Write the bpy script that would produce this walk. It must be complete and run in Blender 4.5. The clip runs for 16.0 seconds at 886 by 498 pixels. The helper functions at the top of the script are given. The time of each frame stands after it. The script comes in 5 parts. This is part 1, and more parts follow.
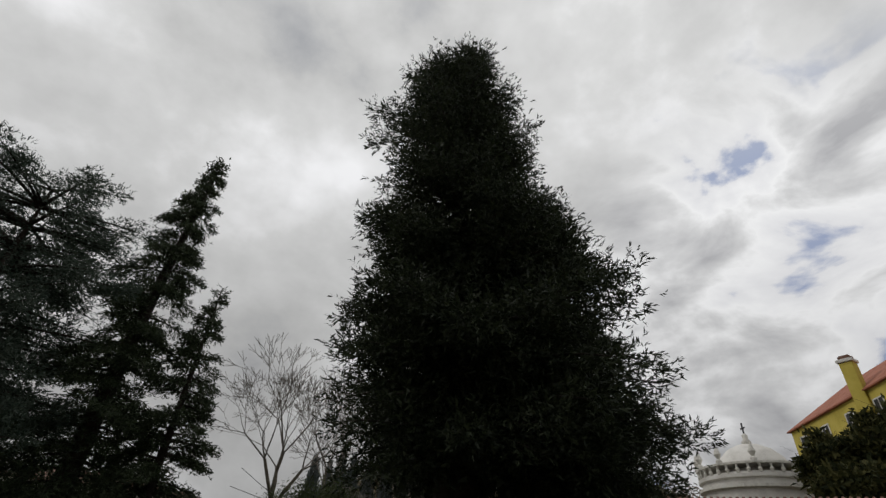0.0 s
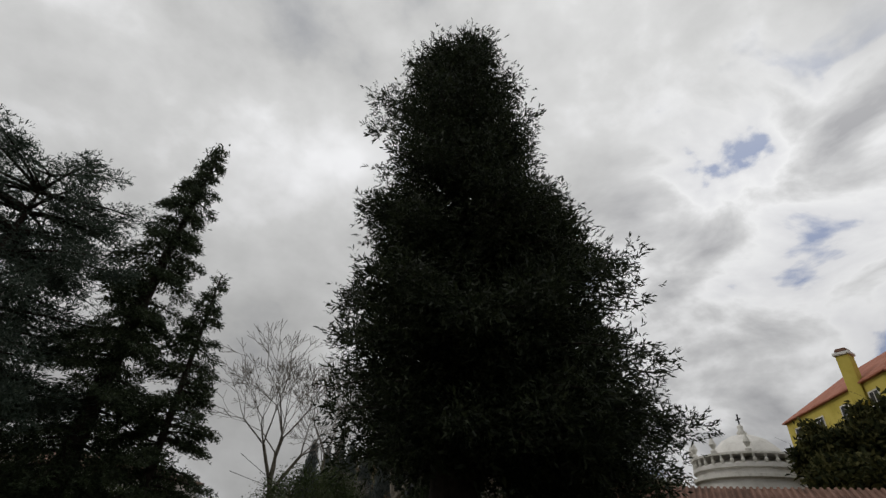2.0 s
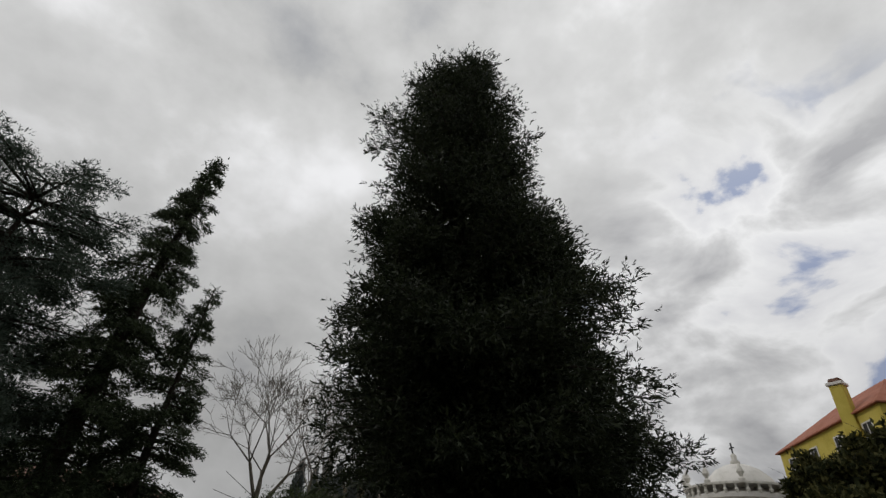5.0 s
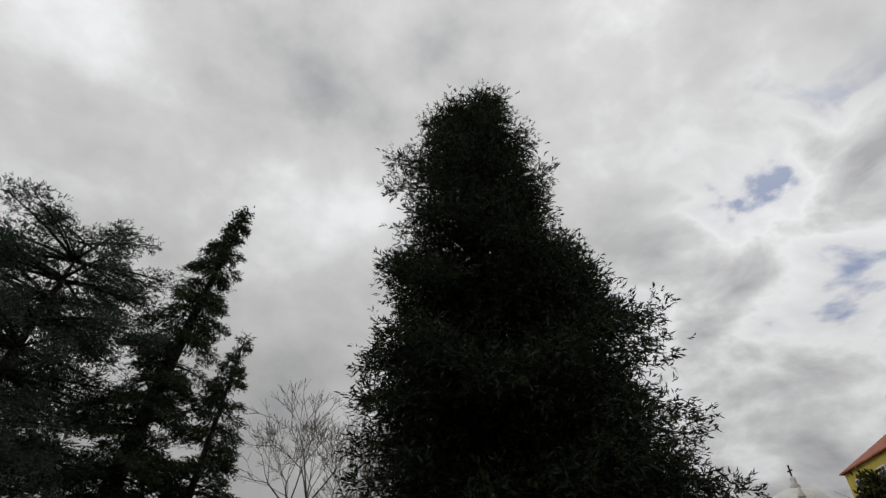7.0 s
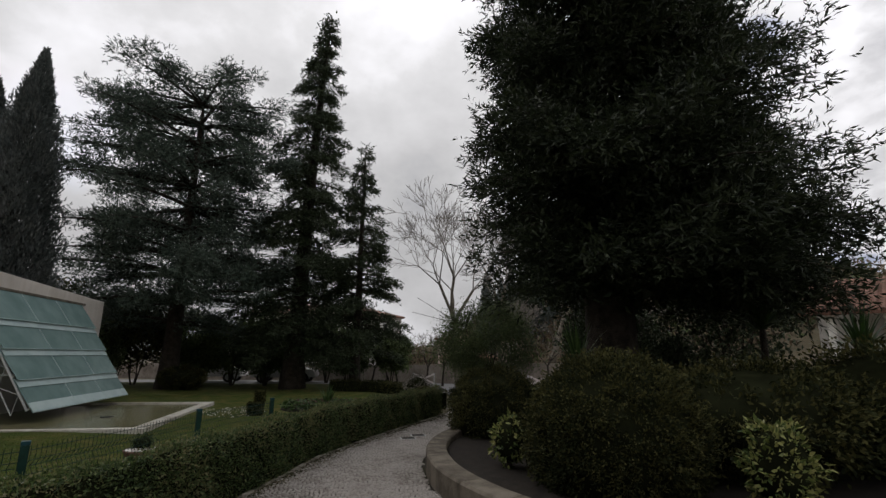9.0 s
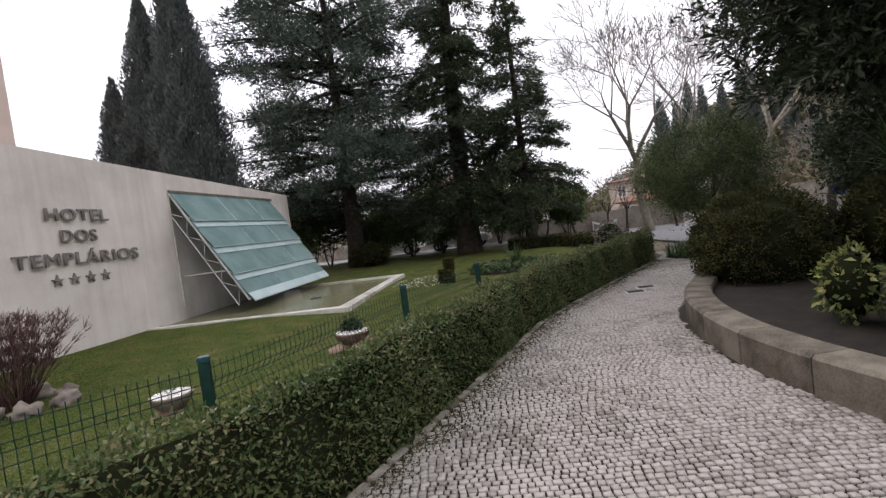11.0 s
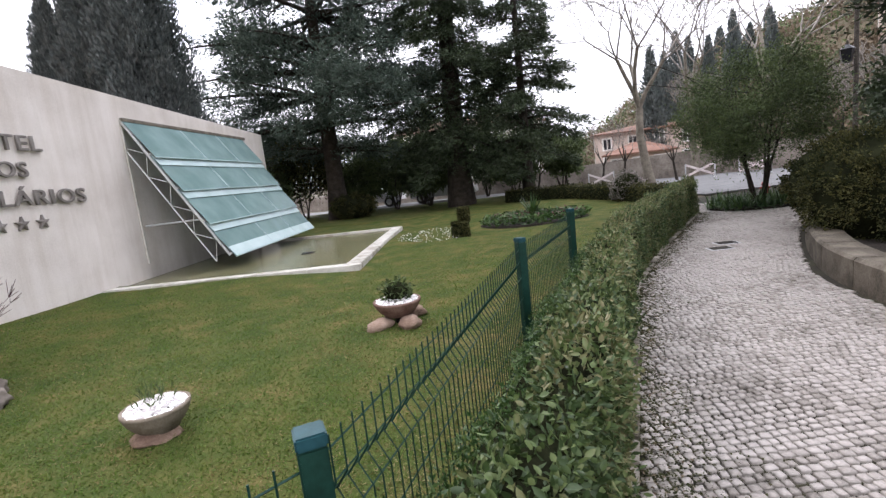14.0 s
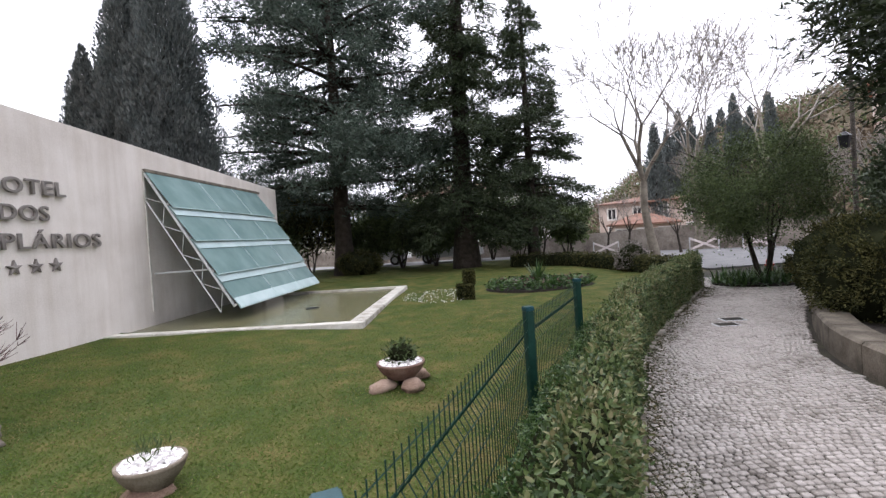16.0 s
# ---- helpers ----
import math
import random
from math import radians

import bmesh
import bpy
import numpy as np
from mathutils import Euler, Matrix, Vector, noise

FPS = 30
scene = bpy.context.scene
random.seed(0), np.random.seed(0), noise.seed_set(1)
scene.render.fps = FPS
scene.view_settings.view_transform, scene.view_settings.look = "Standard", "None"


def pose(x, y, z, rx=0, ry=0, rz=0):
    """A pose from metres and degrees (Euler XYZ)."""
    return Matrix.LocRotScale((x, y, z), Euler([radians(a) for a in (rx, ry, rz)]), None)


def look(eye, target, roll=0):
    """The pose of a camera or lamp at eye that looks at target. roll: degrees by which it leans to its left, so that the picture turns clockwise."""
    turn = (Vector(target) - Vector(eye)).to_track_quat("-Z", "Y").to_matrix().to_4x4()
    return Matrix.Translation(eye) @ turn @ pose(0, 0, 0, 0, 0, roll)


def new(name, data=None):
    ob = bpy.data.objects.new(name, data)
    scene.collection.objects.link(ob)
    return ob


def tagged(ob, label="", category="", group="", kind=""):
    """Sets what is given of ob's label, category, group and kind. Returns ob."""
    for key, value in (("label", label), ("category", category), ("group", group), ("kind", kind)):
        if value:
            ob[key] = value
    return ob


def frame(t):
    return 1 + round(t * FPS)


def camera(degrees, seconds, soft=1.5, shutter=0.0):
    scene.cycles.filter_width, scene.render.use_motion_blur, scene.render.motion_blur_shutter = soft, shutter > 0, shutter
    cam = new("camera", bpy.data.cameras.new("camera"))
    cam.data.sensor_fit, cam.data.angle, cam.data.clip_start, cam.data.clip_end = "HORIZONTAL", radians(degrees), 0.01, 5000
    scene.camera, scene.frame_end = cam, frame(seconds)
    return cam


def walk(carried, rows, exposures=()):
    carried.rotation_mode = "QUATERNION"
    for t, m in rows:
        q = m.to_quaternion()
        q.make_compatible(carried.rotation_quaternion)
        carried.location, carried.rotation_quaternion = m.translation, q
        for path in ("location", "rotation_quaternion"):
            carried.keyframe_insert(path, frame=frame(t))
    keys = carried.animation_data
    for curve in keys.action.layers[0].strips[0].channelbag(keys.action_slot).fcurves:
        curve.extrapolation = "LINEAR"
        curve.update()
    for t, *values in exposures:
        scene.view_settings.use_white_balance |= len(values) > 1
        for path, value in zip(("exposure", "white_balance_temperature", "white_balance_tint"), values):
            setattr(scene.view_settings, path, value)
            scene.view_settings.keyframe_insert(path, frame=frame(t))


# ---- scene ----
cam = camera(85.4, 16.0, soft=1.4)
PATH = [
    (0, (8.423, -13.424, 1.454), (12.535, -6.254, 7.082), 4.17),
    (0.5, (8.428, -13.422, 1.453), (12.547, -6.182, 6.986), 4.62),
    (1, (8.437, -13.419, 1.451), (12.588, -6.171, 6.949), 4.67),
    (1.5, (8.445, -13.412, 1.450), (12.631, -6.110, 6.850), 5.24),
    (2, (8.451, -13.404, 1.450), (12.641, -6.139, 6.897), 4.70),
    (2.5, (8.458, -13.393, 1.449), (12.705, -6.136, 6.861), 5.57),
    (3, (8.463, -13.383, 1.447), (12.740, -6.110, 6.816), 5.37),
    (3.5, (8.464, -13.373, 1.445), (12.748, -6.098, 6.804), 5.53),
    (4, (8.464, -13.369, 1.445), (12.822, -6.120, 6.779), 5.87),
    (4.5, (8.456, -13.367, 1.449), (12.894, -6.101, 6.694), 6.75),
    (5, (8.436, -13.368, 1.458), (12.564, -6.329, 7.238), 6.03),
    (5.2, (8.426, -13.367, 1.462), (12.370, -6.333, 7.376), 5.86),
    (7.5, (8.469, -13.615, 1.736), (11.751, -6.460, 7.903), 3.23),
    (8, (8.721, -13.629, 1.671), (11.698, -5.592, 6.822), 1.45),
    (8.5, (8.882, -13.676, 1.640), (11.614, -4.846, 5.458), 3.18),
    (9, (8.845, -13.660, 1.770), (10.858, -4.118, 3.945), 0.70),
    (9.5, (8.738, -13.135, 1.737), (9.923, -3.281, 2.955), -2.60),
    (10, (8.634, -12.510, 1.665), (8.956, -2.519, 1.937), -4.10),
    (10.2, (8.560, -12.270, 1.650), (8.430, -2.274, 1.470), -5.60),
    (12.3, (7.369, -10.505, 1.503), (5.588, -0.692, 0.777), -6.61),
    (12.5, (7.240, -10.391, 1.471), (5.845, -0.529, 0.583), -6.01),
    (13, (7.037, -10.197, 1.476), (5.879, -0.338, 0.270), -5.56),
    (13.5, (6.911, -9.939, 1.499), (6.626, -0.042, 0.091), -6.50),
    (14, (6.779, -9.802, 1.529), (6.224, 0.069, 0.027), -6.54),
    (14.5, (6.734, -9.825, 1.561), (5.893, 0.095, 0.615), -6.09),
    (15, (6.720, -9.849, 1.559), (6.038, 0.119, 1.127), -5.03),
    (15.5, (6.735, -9.870, 1.558), (6.155, 0.109, 1.298), -5.61),
    (16, (6.740, -9.870, 1.573), (6.215, 0.113, 1.317), -3.73),
]
EXPOSURES = [(0, -0.63, 6450, 10), (7.5, -0.7, 6450, 10), (8.0, -0.76, 6450, 10), (8.5, -0.5, 6400, 10), (9.0, -0.2, 6400, 13), (9.5, 0.58, 6350, 16), (10.2, 0.9, 6300, 17), (12.3, 1.42, 6100, 18), (14, 1.74, 6020, 18), (14.5, 1.82, 6000, 18), (15, 1.86, 6000, 18), (16, 1.6, 6000, 18)]
walk(cam, [(t, look(e, g, r)) for t, e, g, r in PATH], EXPOSURES)

# ---- world, sun ----
rnd = random.Random(7)
rs = np.random.RandomState(11)
SUN_EL, SUN_AZ = radians(38), radians(-35)      # azimuth from +y towards +x


def nd(nt, kind, **kw):
    n = nt.nodes.new(kind)
    for k, v in kw.items():
        if k in n.inputs:
            n.inputs[k].default_value = v
    return n


def ramp(nt, fac, stops):
    n = nt.nodes.new("ShaderNodeValToRGB")
    e = n.color_ramp.elements
    while len(e) < len(stops):
        e.new(0.5)
    for s, (p, c) in zip(e, stops):
        s.position, s.color = p, (*c, 1)
    nt.links.new(fac, n.inputs[0])
    return n.outputs[0]


def mix(nt, fac, a, b, mode="MIX"):
    n = nt.nodes.new("ShaderNodeMix")
    n.data_type, n.blend_type = "RGBA", mode
    for sock, v in ((n.inputs[0], fac), (n.inputs[6], a), (n.inputs[7], b)):
        if isinstance(v, (int, float)):
            sock.default_value = v
        elif isinstance(v, tuple):
            sock.default_value = (*v, 1)
        else:
            nt.links.new(v, sock)
    return n.outputs[2]


def make_world():
    w = bpy.data.worlds.new("sky")
    scene.world = w
    w.use_nodes = True
    nt = w.node_tree
    nt.nodes.clear()
    L = nt.links.new
    sky = nt.nodes.new("ShaderNodeTexSky")
    sky.sky_type, sky.sun_disc = "NISHITA", False
    sky.sun_elevation, sky.sun_rotation = SUN_EL, SUN_AZ
    tc = nt.nodes.new("ShaderNodeTexCoord")
    mp = nt.nodes.new("ShaderNodeMapping")
    mp.inputs["Scale"].default_value = (1.0, 1.0, 1.35)
    mp.inputs["Location"].default_value = (0.35, 0.1, 0.2)
    L(tc.outputs["Generated"], mp.inputs[0])
    big = nd(nt, "ShaderNodeTexNoise", Scale=2.5, Detail=11.0, Roughness=0.54, Distortion=0.0)
    L(mp.outputs[0], big.inputs["Vector"])
    gap = nd(nt, "ShaderNodeTexNoise", Scale=1.5, Detail=6.0, Roughness=0.5)
    mp2 = nt.nodes.new("ShaderNodeMapping")
    mp2.inputs["Location"].default_value = (5.3, 2.9, 1.4)
    L(tc.outputs["Generated"], mp2.inputs[0])
    L(mp2.outputs[0], gap.inputs["Vector"])
    cloud = ramp(nt, big.outputs[0], [(0.3, (0.5, 0.51, 0.53)), (0.42, (0.74, 0.74, 0.73)), (0.54, (0.92, 0.92, 0.91)), (0.66, (1.25, 1.25, 1.26))])
    hole = ramp(nt, gap.outputs[0], [(0.66, (0, 0, 0)), (0.74, (1, 1, 1))])
    sk = mix(nt, 1.0, sky.outputs[0], (0.12, 0.12, 0.12), "MULTIPLY")
    # towards the east the deck breaks into bright billows with blue between
    bill = nd(nt, "ShaderNodeTexNoise", Scale=4.2, Detail=12.0, Roughness=0.52, Distortion=0.3)
    mp3 = nt.nodes.new("ShaderNodeMapping")
    mp3.inputs["Location"].default_value = (2.2, 0.4, 0.9)
    mp3.inputs["Scale"].default_value = (1.0, 1.0, 1.7)
    L(tc.outputs["Generated"], mp3.inputs[0])
    L(mp3.outputs[0], bill.inputs["Vector"])
    heap = ramp(nt, bill.outputs[0], [(0.37, (0.5, 0.58, 0.8)), (0.42, (1.15, 1.15, 1.17)), (0.5, (1.32, 1.32, 1.32)), (0.57, (0.97, 0.97, 0.97)), (0.68, (0.6, 0.6, 0.62))])
    dot = nt.nodes.new("ShaderNodeVectorMath")
    dot.operation = "DOT_PRODUCT"
    dot.inputs[1].default_value = (0.894, 0.280, 0.350)
    L(tc.outputs["Generated"], dot.inputs[0])
    east = nt.nodes.new("ShaderNodeMapRange")
    east.interpolation_type = "SMOOTHSTEP"
    east.inputs["From Min"].default_value, east.inputs["From Max"].default_value = 0.86, 0.97
    L(dot.outputs["Value"], east.inputs[0])
    cloud = mix(nt, east.outputs[0], cloud, heap)
    col = mix(nt, hole, cloud, sk)
    # an overcast dome is brighter overhead than near the horizon
    sep = nt.nodes.new("ShaderNodeSeparateXYZ")
    L(tc.outputs["Generated"], sep.inputs[0])
    dome = nt.nodes.new("ShaderNodeMapRange")
    for k, v in (("From Min", 0.0), ("From Max", 1.0), ("To Min", 0.6), ("To Max", 1.32)):
        dome.inputs[k].default_value = v
    L(sep.outputs[2], dome.inputs[0])
    bg = nd(nt, "ShaderNodeBackground", Strength=1.0)
    L(dome.outputs[0], bg.inputs["Strength"])
    L(col, bg.inputs[0])
    o = nt.nodes.new("ShaderNodeOutputWorld")
    L(bg.outputs[0], o.inputs[0])


make_world()
sun_data = bpy.data.lights.new("sun", "SUN")
sun_data.energy, sun_data.angle, sun_data.color = 0.9, radians(14), (1.0, 0.96, 0.9)
sun = new("sun", sun_data)
sun.matrix_world = look((0, 0, 50), (-math.sin(SUN_AZ) * 50 * math.cos(SUN_EL), -math.cos(SUN_AZ) * 50 * math.cos(SUN_EL), 50 - 50 * math.sin(SUN_EL)))


# ---- materials ----
def mat(name, stops, scale=8.0, rough=0.8, bump=0.3, fine=60.0, metal=0.0, spec=0.3, per_object=0.0, per_island=0.0, detail=6.0, bump_dist=0.01):
    """A surface whose colour wanders between the stops at two scales, with fine relief."""
    m = bpy.data.materials.new(name)
    m.use_nodes = True
    nt = m.node_tree
    L = nt.links.new
    b = nt.nodes["Principled BSDF"]
    tc = nt.nodes.new("ShaderNodeTexCoord")
    geo = nt.nodes.new("ShaderNodeNewGeometry")
    pos = geo.outputs["Position"]
    n1 = nd(nt, "ShaderNodeTexNoise", Scale=scale, Detail=detail, Roughness=0.6)
    L(pos, n1.inputs["Vector"])
    n2 = nd(nt, "ShaderNodeTexNoise", Scale=fine, Detail=4.0, Roughness=0.6)
    L(pos, n2.inputs["Vector"])
    add = nt.nodes.new("ShaderNodeMath")
    add.operation = "MULTIPLY_ADD"
    L(n2.outputs[0], add.inputs[0])
    add.inputs[1].default_value = 0.45
    L(n1.outputs[0], add.inputs[2])
    sub = nt.nodes.new("ShaderNodeMath")
    sub.operation = "SUBTRACT"
    L(add.outputs[0], sub.inputs[0])
    sub.inputs[1].default_value = 0.225
    fac = sub.outputs[0]
    for amount, out in ((per_object, "obj"), (per_island, "isl")):
        if amount:
            if out == "obj":
                src = nt.nodes.new("ShaderNodeObjectInfo").outputs["Random"]
            else:
                src = geo.outputs["Random Per Island"]
            c = nt.nodes.new("ShaderNodeMath")
            c.operation = "MULTIPLY_ADD"
            L(src, c.inputs[0])
            c.inputs[1].default_value = amount
            L(fac, c.inputs[2])
            d = nt.nodes.new("ShaderNodeMath")
            d.operation = "SUBTRACT"
            L(c.outputs[0], d.inputs[0])
            d.inputs[1].default_value = amount / 2
            fac = d.outputs[0]
    k = len(stops)
    L(ramp(nt, fac, [(0.3 + 0.4 * i / (k - 1), c) for i, c in enumerate(stops)]), b.inputs["Base Color"])
    b.inputs["Roughness"].default_value = rough
    b.inputs["Metallic"].default_value = metal
    b.inputs["Specular IOR Level"].default_value = spec
    if bump:
        bp = nd(nt, "ShaderNodeBump", Strength=bump, Distance=bump_dist)
        L(n2.outputs[0], bp.inputs["Height"])
        L(bp.outputs[0], b.inputs["Normal"])
    return m


def leaf_mat(name, stops, rough=0.6, spec=0.25, through_light=0.25):
    m = mat(name, stops, scale=1.2, rough=rough, bump=0.0, fine=20.0, spec=spec, per_island=0.5)
    nt = m.node_tree
    b = nt.nodes["Principled BSDF"]
    if through_light:
        tr = nt.nodes.new("ShaderNodeBsdfTranslucent")
        src = b.inputs["Base Color"].links[0].from_socket
        nt.links.new(src, tr.inputs[0])
        ms = nd(nt, "ShaderNodeMixShader")
        ms.inputs[0].default_value = through_light
        nt.links.new(b.outputs[0], ms.inputs[1])
        nt.links.new(tr.outputs[0], ms.inputs[2])
        nt.links.new(ms.outputs[0], nt.nodes["Material Output"].inputs[0])
    return m


M_WALL = mat("rendered_concrete", [(0.5, 0.455, 0.41), (0.6, 0.555, 0.51), (0.68, 0.635, 0.59)], scale=0.7, rough=0.9, bump=0.15, fine=45, spec=0.15)
M_STONE_W = mat("pale_stone", [(0.45, 0.43, 0.38), (0.62, 0.6, 0.55), (0.7, 0.68, 0.62)], scale=3, rough=0.8)
M_RIM = mat("weathered_rim_stone", [(0.24, 0.22, 0.18), (0.42, 0.4, 0.35), (0.56, 0.54, 0.49)], scale=4, rough=0.8, bump=0.4, per_object=0.2)
M_KERB = mat("kerb_limestone", [(0.048, 0.04, 0.0288), (0.112, 0.0952, 0.072), (0.172, 0.15, 0.118)], scale=3.5, rough=0.85, bump=0.5, per_object=0.25)
M_EDGE = mat("edging_limestone", [(0.08, 0.07, 0.05), (0.2, 0.18, 0.145), (0.3, 0.275, 0.235)], scale=3.5, rough=0.85, bump=0.5, per_object=0.4)
M_COBBLE = mat("cobble_limestone", [(0.13, 0.114, 0.097), (0.24, 0.217, 0.193), (0.33, 0.302, 0.276)], scale=0.9, rough=0.68, bump=0.5, fine=70, per_object=0.35, per_island=0.3)
M_MOSS = mat("path_moss", [(0.026, 0.03, 0.01), (0.045, 0.047, 0.016), (0.065, 0.06, 0.027)], scale=4, rough=0.95, bump=0.0, per_island=0.4)
M_JOINT = mat("joint_earth", [(0.012, 0.01, 0.007), (0.022, 0.019, 0.012), (0.035, 0.034, 0.014)], scale=1.5, rough=0.95)
M_SOIL = mat("soil", [(0.0066, 0.00495, 0.0033), (0.0143, 0.0105, 0.00715), (0.0248, 0.0187, 0.0138)], scale=6, rough=0.95, bump=0.8)
M_LAWN = mat("lawn_turf", [(0.125, 0.1, 0.037), (0.072, 0.076, 0.02), (0.047, 0.064, 0.014), (0.028, 0.048, 0.009)], scale=2.2, rough=0.9, bump=0.9, fine=90, spec=0.1)
M_GRASS = leaf_mat("grass_blade", [(0.13, 0.16, 0.036), (0.1, 0.15, 0.029), (0.075, 0.125, 0.021)], through_light=0.45)
M_DRY = leaf_mat("dry_grass_blade", [(0.27, 0.22, 0.11), (0.2, 0.17, 0.075), (0.13, 0.125, 0.045)], through_light=0.4)
M_GROUND = mat("rough_ground", [(0.05, 0.045, 0.024), (0.09, 0.075, 0.045), (0.12, 0.095, 0.062)], scale=0.3, rough=0.95)
M_ROAD = mat("asphalt_pale", [(0.08, 0.08, 0.08), (0.115, 0.115, 0.115), (0.14, 0.14, 0.14)], scale=2, rough=0.85)
M_LEAD = mat("letter_bronze", [(0.14, 0.125, 0.115), (0.2, 0.18, 0.165), (0.25, 0.23, 0.21)], scale=6, rough=0.5, metal=0.4)
M_STEEL = mat("galvanised_steel", [(0.33, 0.335, 0.33), (0.44, 0.445, 0.44), (0.52, 0.52, 0.51)], scale=9, rough=0.5, metal=0.25)
M_GREEN_P = mat("green_paint", [(0.003, 0.018, 0.012), (0.0045, 0.026, 0.018), (0.007, 0.036, 0.026)], scale=12, rough=0.55, bump=0.1, spec=0.2)
M_CAP = mat("post_cap_plastic", [(0.006, 0.032, 0.038), (0.009, 0.042, 0.05), (0.013, 0.055, 0.066)], scale=12, rough=0.6, bump=0.1, spec=0.2)
M_BARK = mat("dark_bark", [(0.012, 0.0096, 0.0072), (0.03, 0.024, 0.018), (0.051, 0.042, 0.033)], scale=5, rough=0.95, bump=0.9, fine=30, bump_dist=0.03)
M_BARK_G = mat("grey_bark", [(0.075, 0.0638, 0.0488), (0.143, 0.124, 0.0975), (0.203, 0.18, 0.143)], scale=3, rough=0.9, bump=0.5, fine=20)
M_TWIG = mat("grey_twig", [(0.12, 0.105, 0.09), (0.19, 0.17, 0.15), (0.25, 0.23, 0.2)], scale=5, rough=0.9, bump=0.0)
M_BARK_D = mat("bare_twig_bark", [(0.07, 0.055, 0.045), (0.12, 0.1, 0.085), (0.16, 0.135, 0.115)], scale=3, rough=0.9, bump=0.3, fine=20)
M_NEEDLE = leaf_mat("dark_needles", [(0.02, 0.03, 0.014), (0.038, 0.053, 0.025), (0.06, 0.08, 0.04)])
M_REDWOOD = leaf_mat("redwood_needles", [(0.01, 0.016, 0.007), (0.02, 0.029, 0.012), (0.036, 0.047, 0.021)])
M_CEDAR = leaf_mat("cedar_needles", [(0.03, 0.048, 0.035), (0.058, 0.082, 0.06), (0.095, 0.12, 0.095)])
# greyed and lightened: glare haze over the cypresses is put into this colour
M_CYPRESS = leaf_mat("hazed_cypress_foliage", [(0.0715, 0.0884, 0.0832), (0.111, 0.127, 0.122), (0.15, 0.166, 0.161)])
M_HEDGE = leaf_mat("hedge_leaves", [(0.03, 0.052, 0.016), (0.062, 0.095, 0.028), (0.105, 0.135, 0.048), (0.15, 0.14, 0.065)], rough=0.5, spec=0.3)
M_BOX = leaf_mat("clipped_bush_leaves", [(0.016, 0.021, 0.008), (0.042, 0.046, 0.016), (0.09, 0.085, 0.03)], rough=0.75, spec=0.12)
M_VARIEG = leaf_mat("variegated_leaves", [(0.045, 0.075, 0.02), (0.13, 0.16, 0.045), (0.3, 0.3, 0.11)], rough=0.4)
M_STRAP = leaf_mat("strap_leaves", [(0.02, 0.05, 0.012), (0.045, 0.09, 0.022), (0.08, 0.13, 0.04)], rough=0.4, spec=0.4)
M_OLIVE = leaf_mat("evergreen_leaves", [(0.045, 0.065, 0.024), (0.075, 0.105, 0.038), (0.11, 0.145, 0.055)])
M_SCRUB = leaf_mat("winter_scrub", [(0.08, 0.06, 0.04), (0.14, 0.105, 0.07), (0.19, 0.15, 0.1)])
M_RED_TWIG = leaf_mat("reddish_twigs", [(0.06, 0.03, 0.028), (0.13, 0.07, 0.065), (0.18, 0.11, 0.1)])
M_PALE_FL = leaf_mat("pale_flowers_and_leaves", [(0.05, 0.06, 0.03), (0.17, 0.15, 0.13), (0.36, 0.31, 0.3)])
# near-black filler colour: the shade between the leaves is painted in
M_CORE = mat("painted_inner_shade", [(0.008, 0.009, 0.005), (0.014, 0.016, 0.008), (0.02, 0.022, 0.011)], scale=4, rough=1.0, spec=0.0)
M_POT = mat("clay_bowl", [(0.09, 0.07, 0.05), (0.17, 0.14, 0.105), (0.23, 0.195, 0.155)], scale=7, rough=0.85, bump=0.4)
M_POT_R = mat("brown_clay_bowl", [(0.09, 0.05, 0.038), (0.16, 0.095, 0.075), (0.22, 0.15, 0.12)], scale=7, rough=0.85, bump=0.4)
M_PEBBLE = mat("white_pebbles", [(0.4, 0.37, 0.36), (0.66, 0.64, 0.63), (0.82, 0.81, 0.8)], scale=20, rough=0.6, bump=0.2, per_island=0.5)
M_ROCK = mat("brown_rock", [(0.12, 0.075, 0.055), (0.22, 0.15, 0.11), (0.3, 0.22, 0.17)], scale=5, rough=0.9, bump=0.7, per_object=0.2)
M_PINK = mat("pink_plaster", [(0.4, 0.3, 0.25), (0.5, 0.4, 0.34), (0.58, 0.48, 0.42)], scale=0.5, rough=0.9)
M_YELLOW = mat("yellow_plaster", [(0.42, 0.34, 0.06), (0.52, 0.42, 0.085), (0.58, 0.48, 0.12)], scale=0.5, rough=0.9)
M_WHITE = mat("lime_wash", [(0.5, 0.48, 0.44), (0.66, 0.64, 0.6), (0.75, 0.73, 0.69)], scale=0.6, rough=0.9)
M_TILE = mat("clay_roof_tile", [(0.2, 0.07, 0.04), (0.3, 0.11, 0.065), (0.37, 0.15, 0.1)], scale=0.8, rough=0.85, bump=0.3, per_object=0.2)
M_TILE_D = mat("weathered_roof_tile", [(0.09, 0.05, 0.035), (0.16, 0.085, 0.06), (0.22, 0.13, 0.1)], scale=0.8, rough=0.9, bump=0.3, per_object=0.2)
M_RUBBLE = mat("rubble_masonry", [(0.12, 0.1, 0.085), (0.22, 0.19, 0.16), (0.32, 0.29, 0.25)], scale=1.2, rough=0.95, bump=0.6, fine=12)
M_DARK = mat("dark_opening", [(0.01, 0.01, 0.012), (0.015, 0.015, 0.018), (0.02, 0.02, 0.025)], scale=2, rough=0.3)
M_RED = mat("red_paint", [(0.26, 0.02, 0.015), (0.34, 0.028, 0.02), (0.4, 0.04, 0.03)], scale=5, rough=0.4)
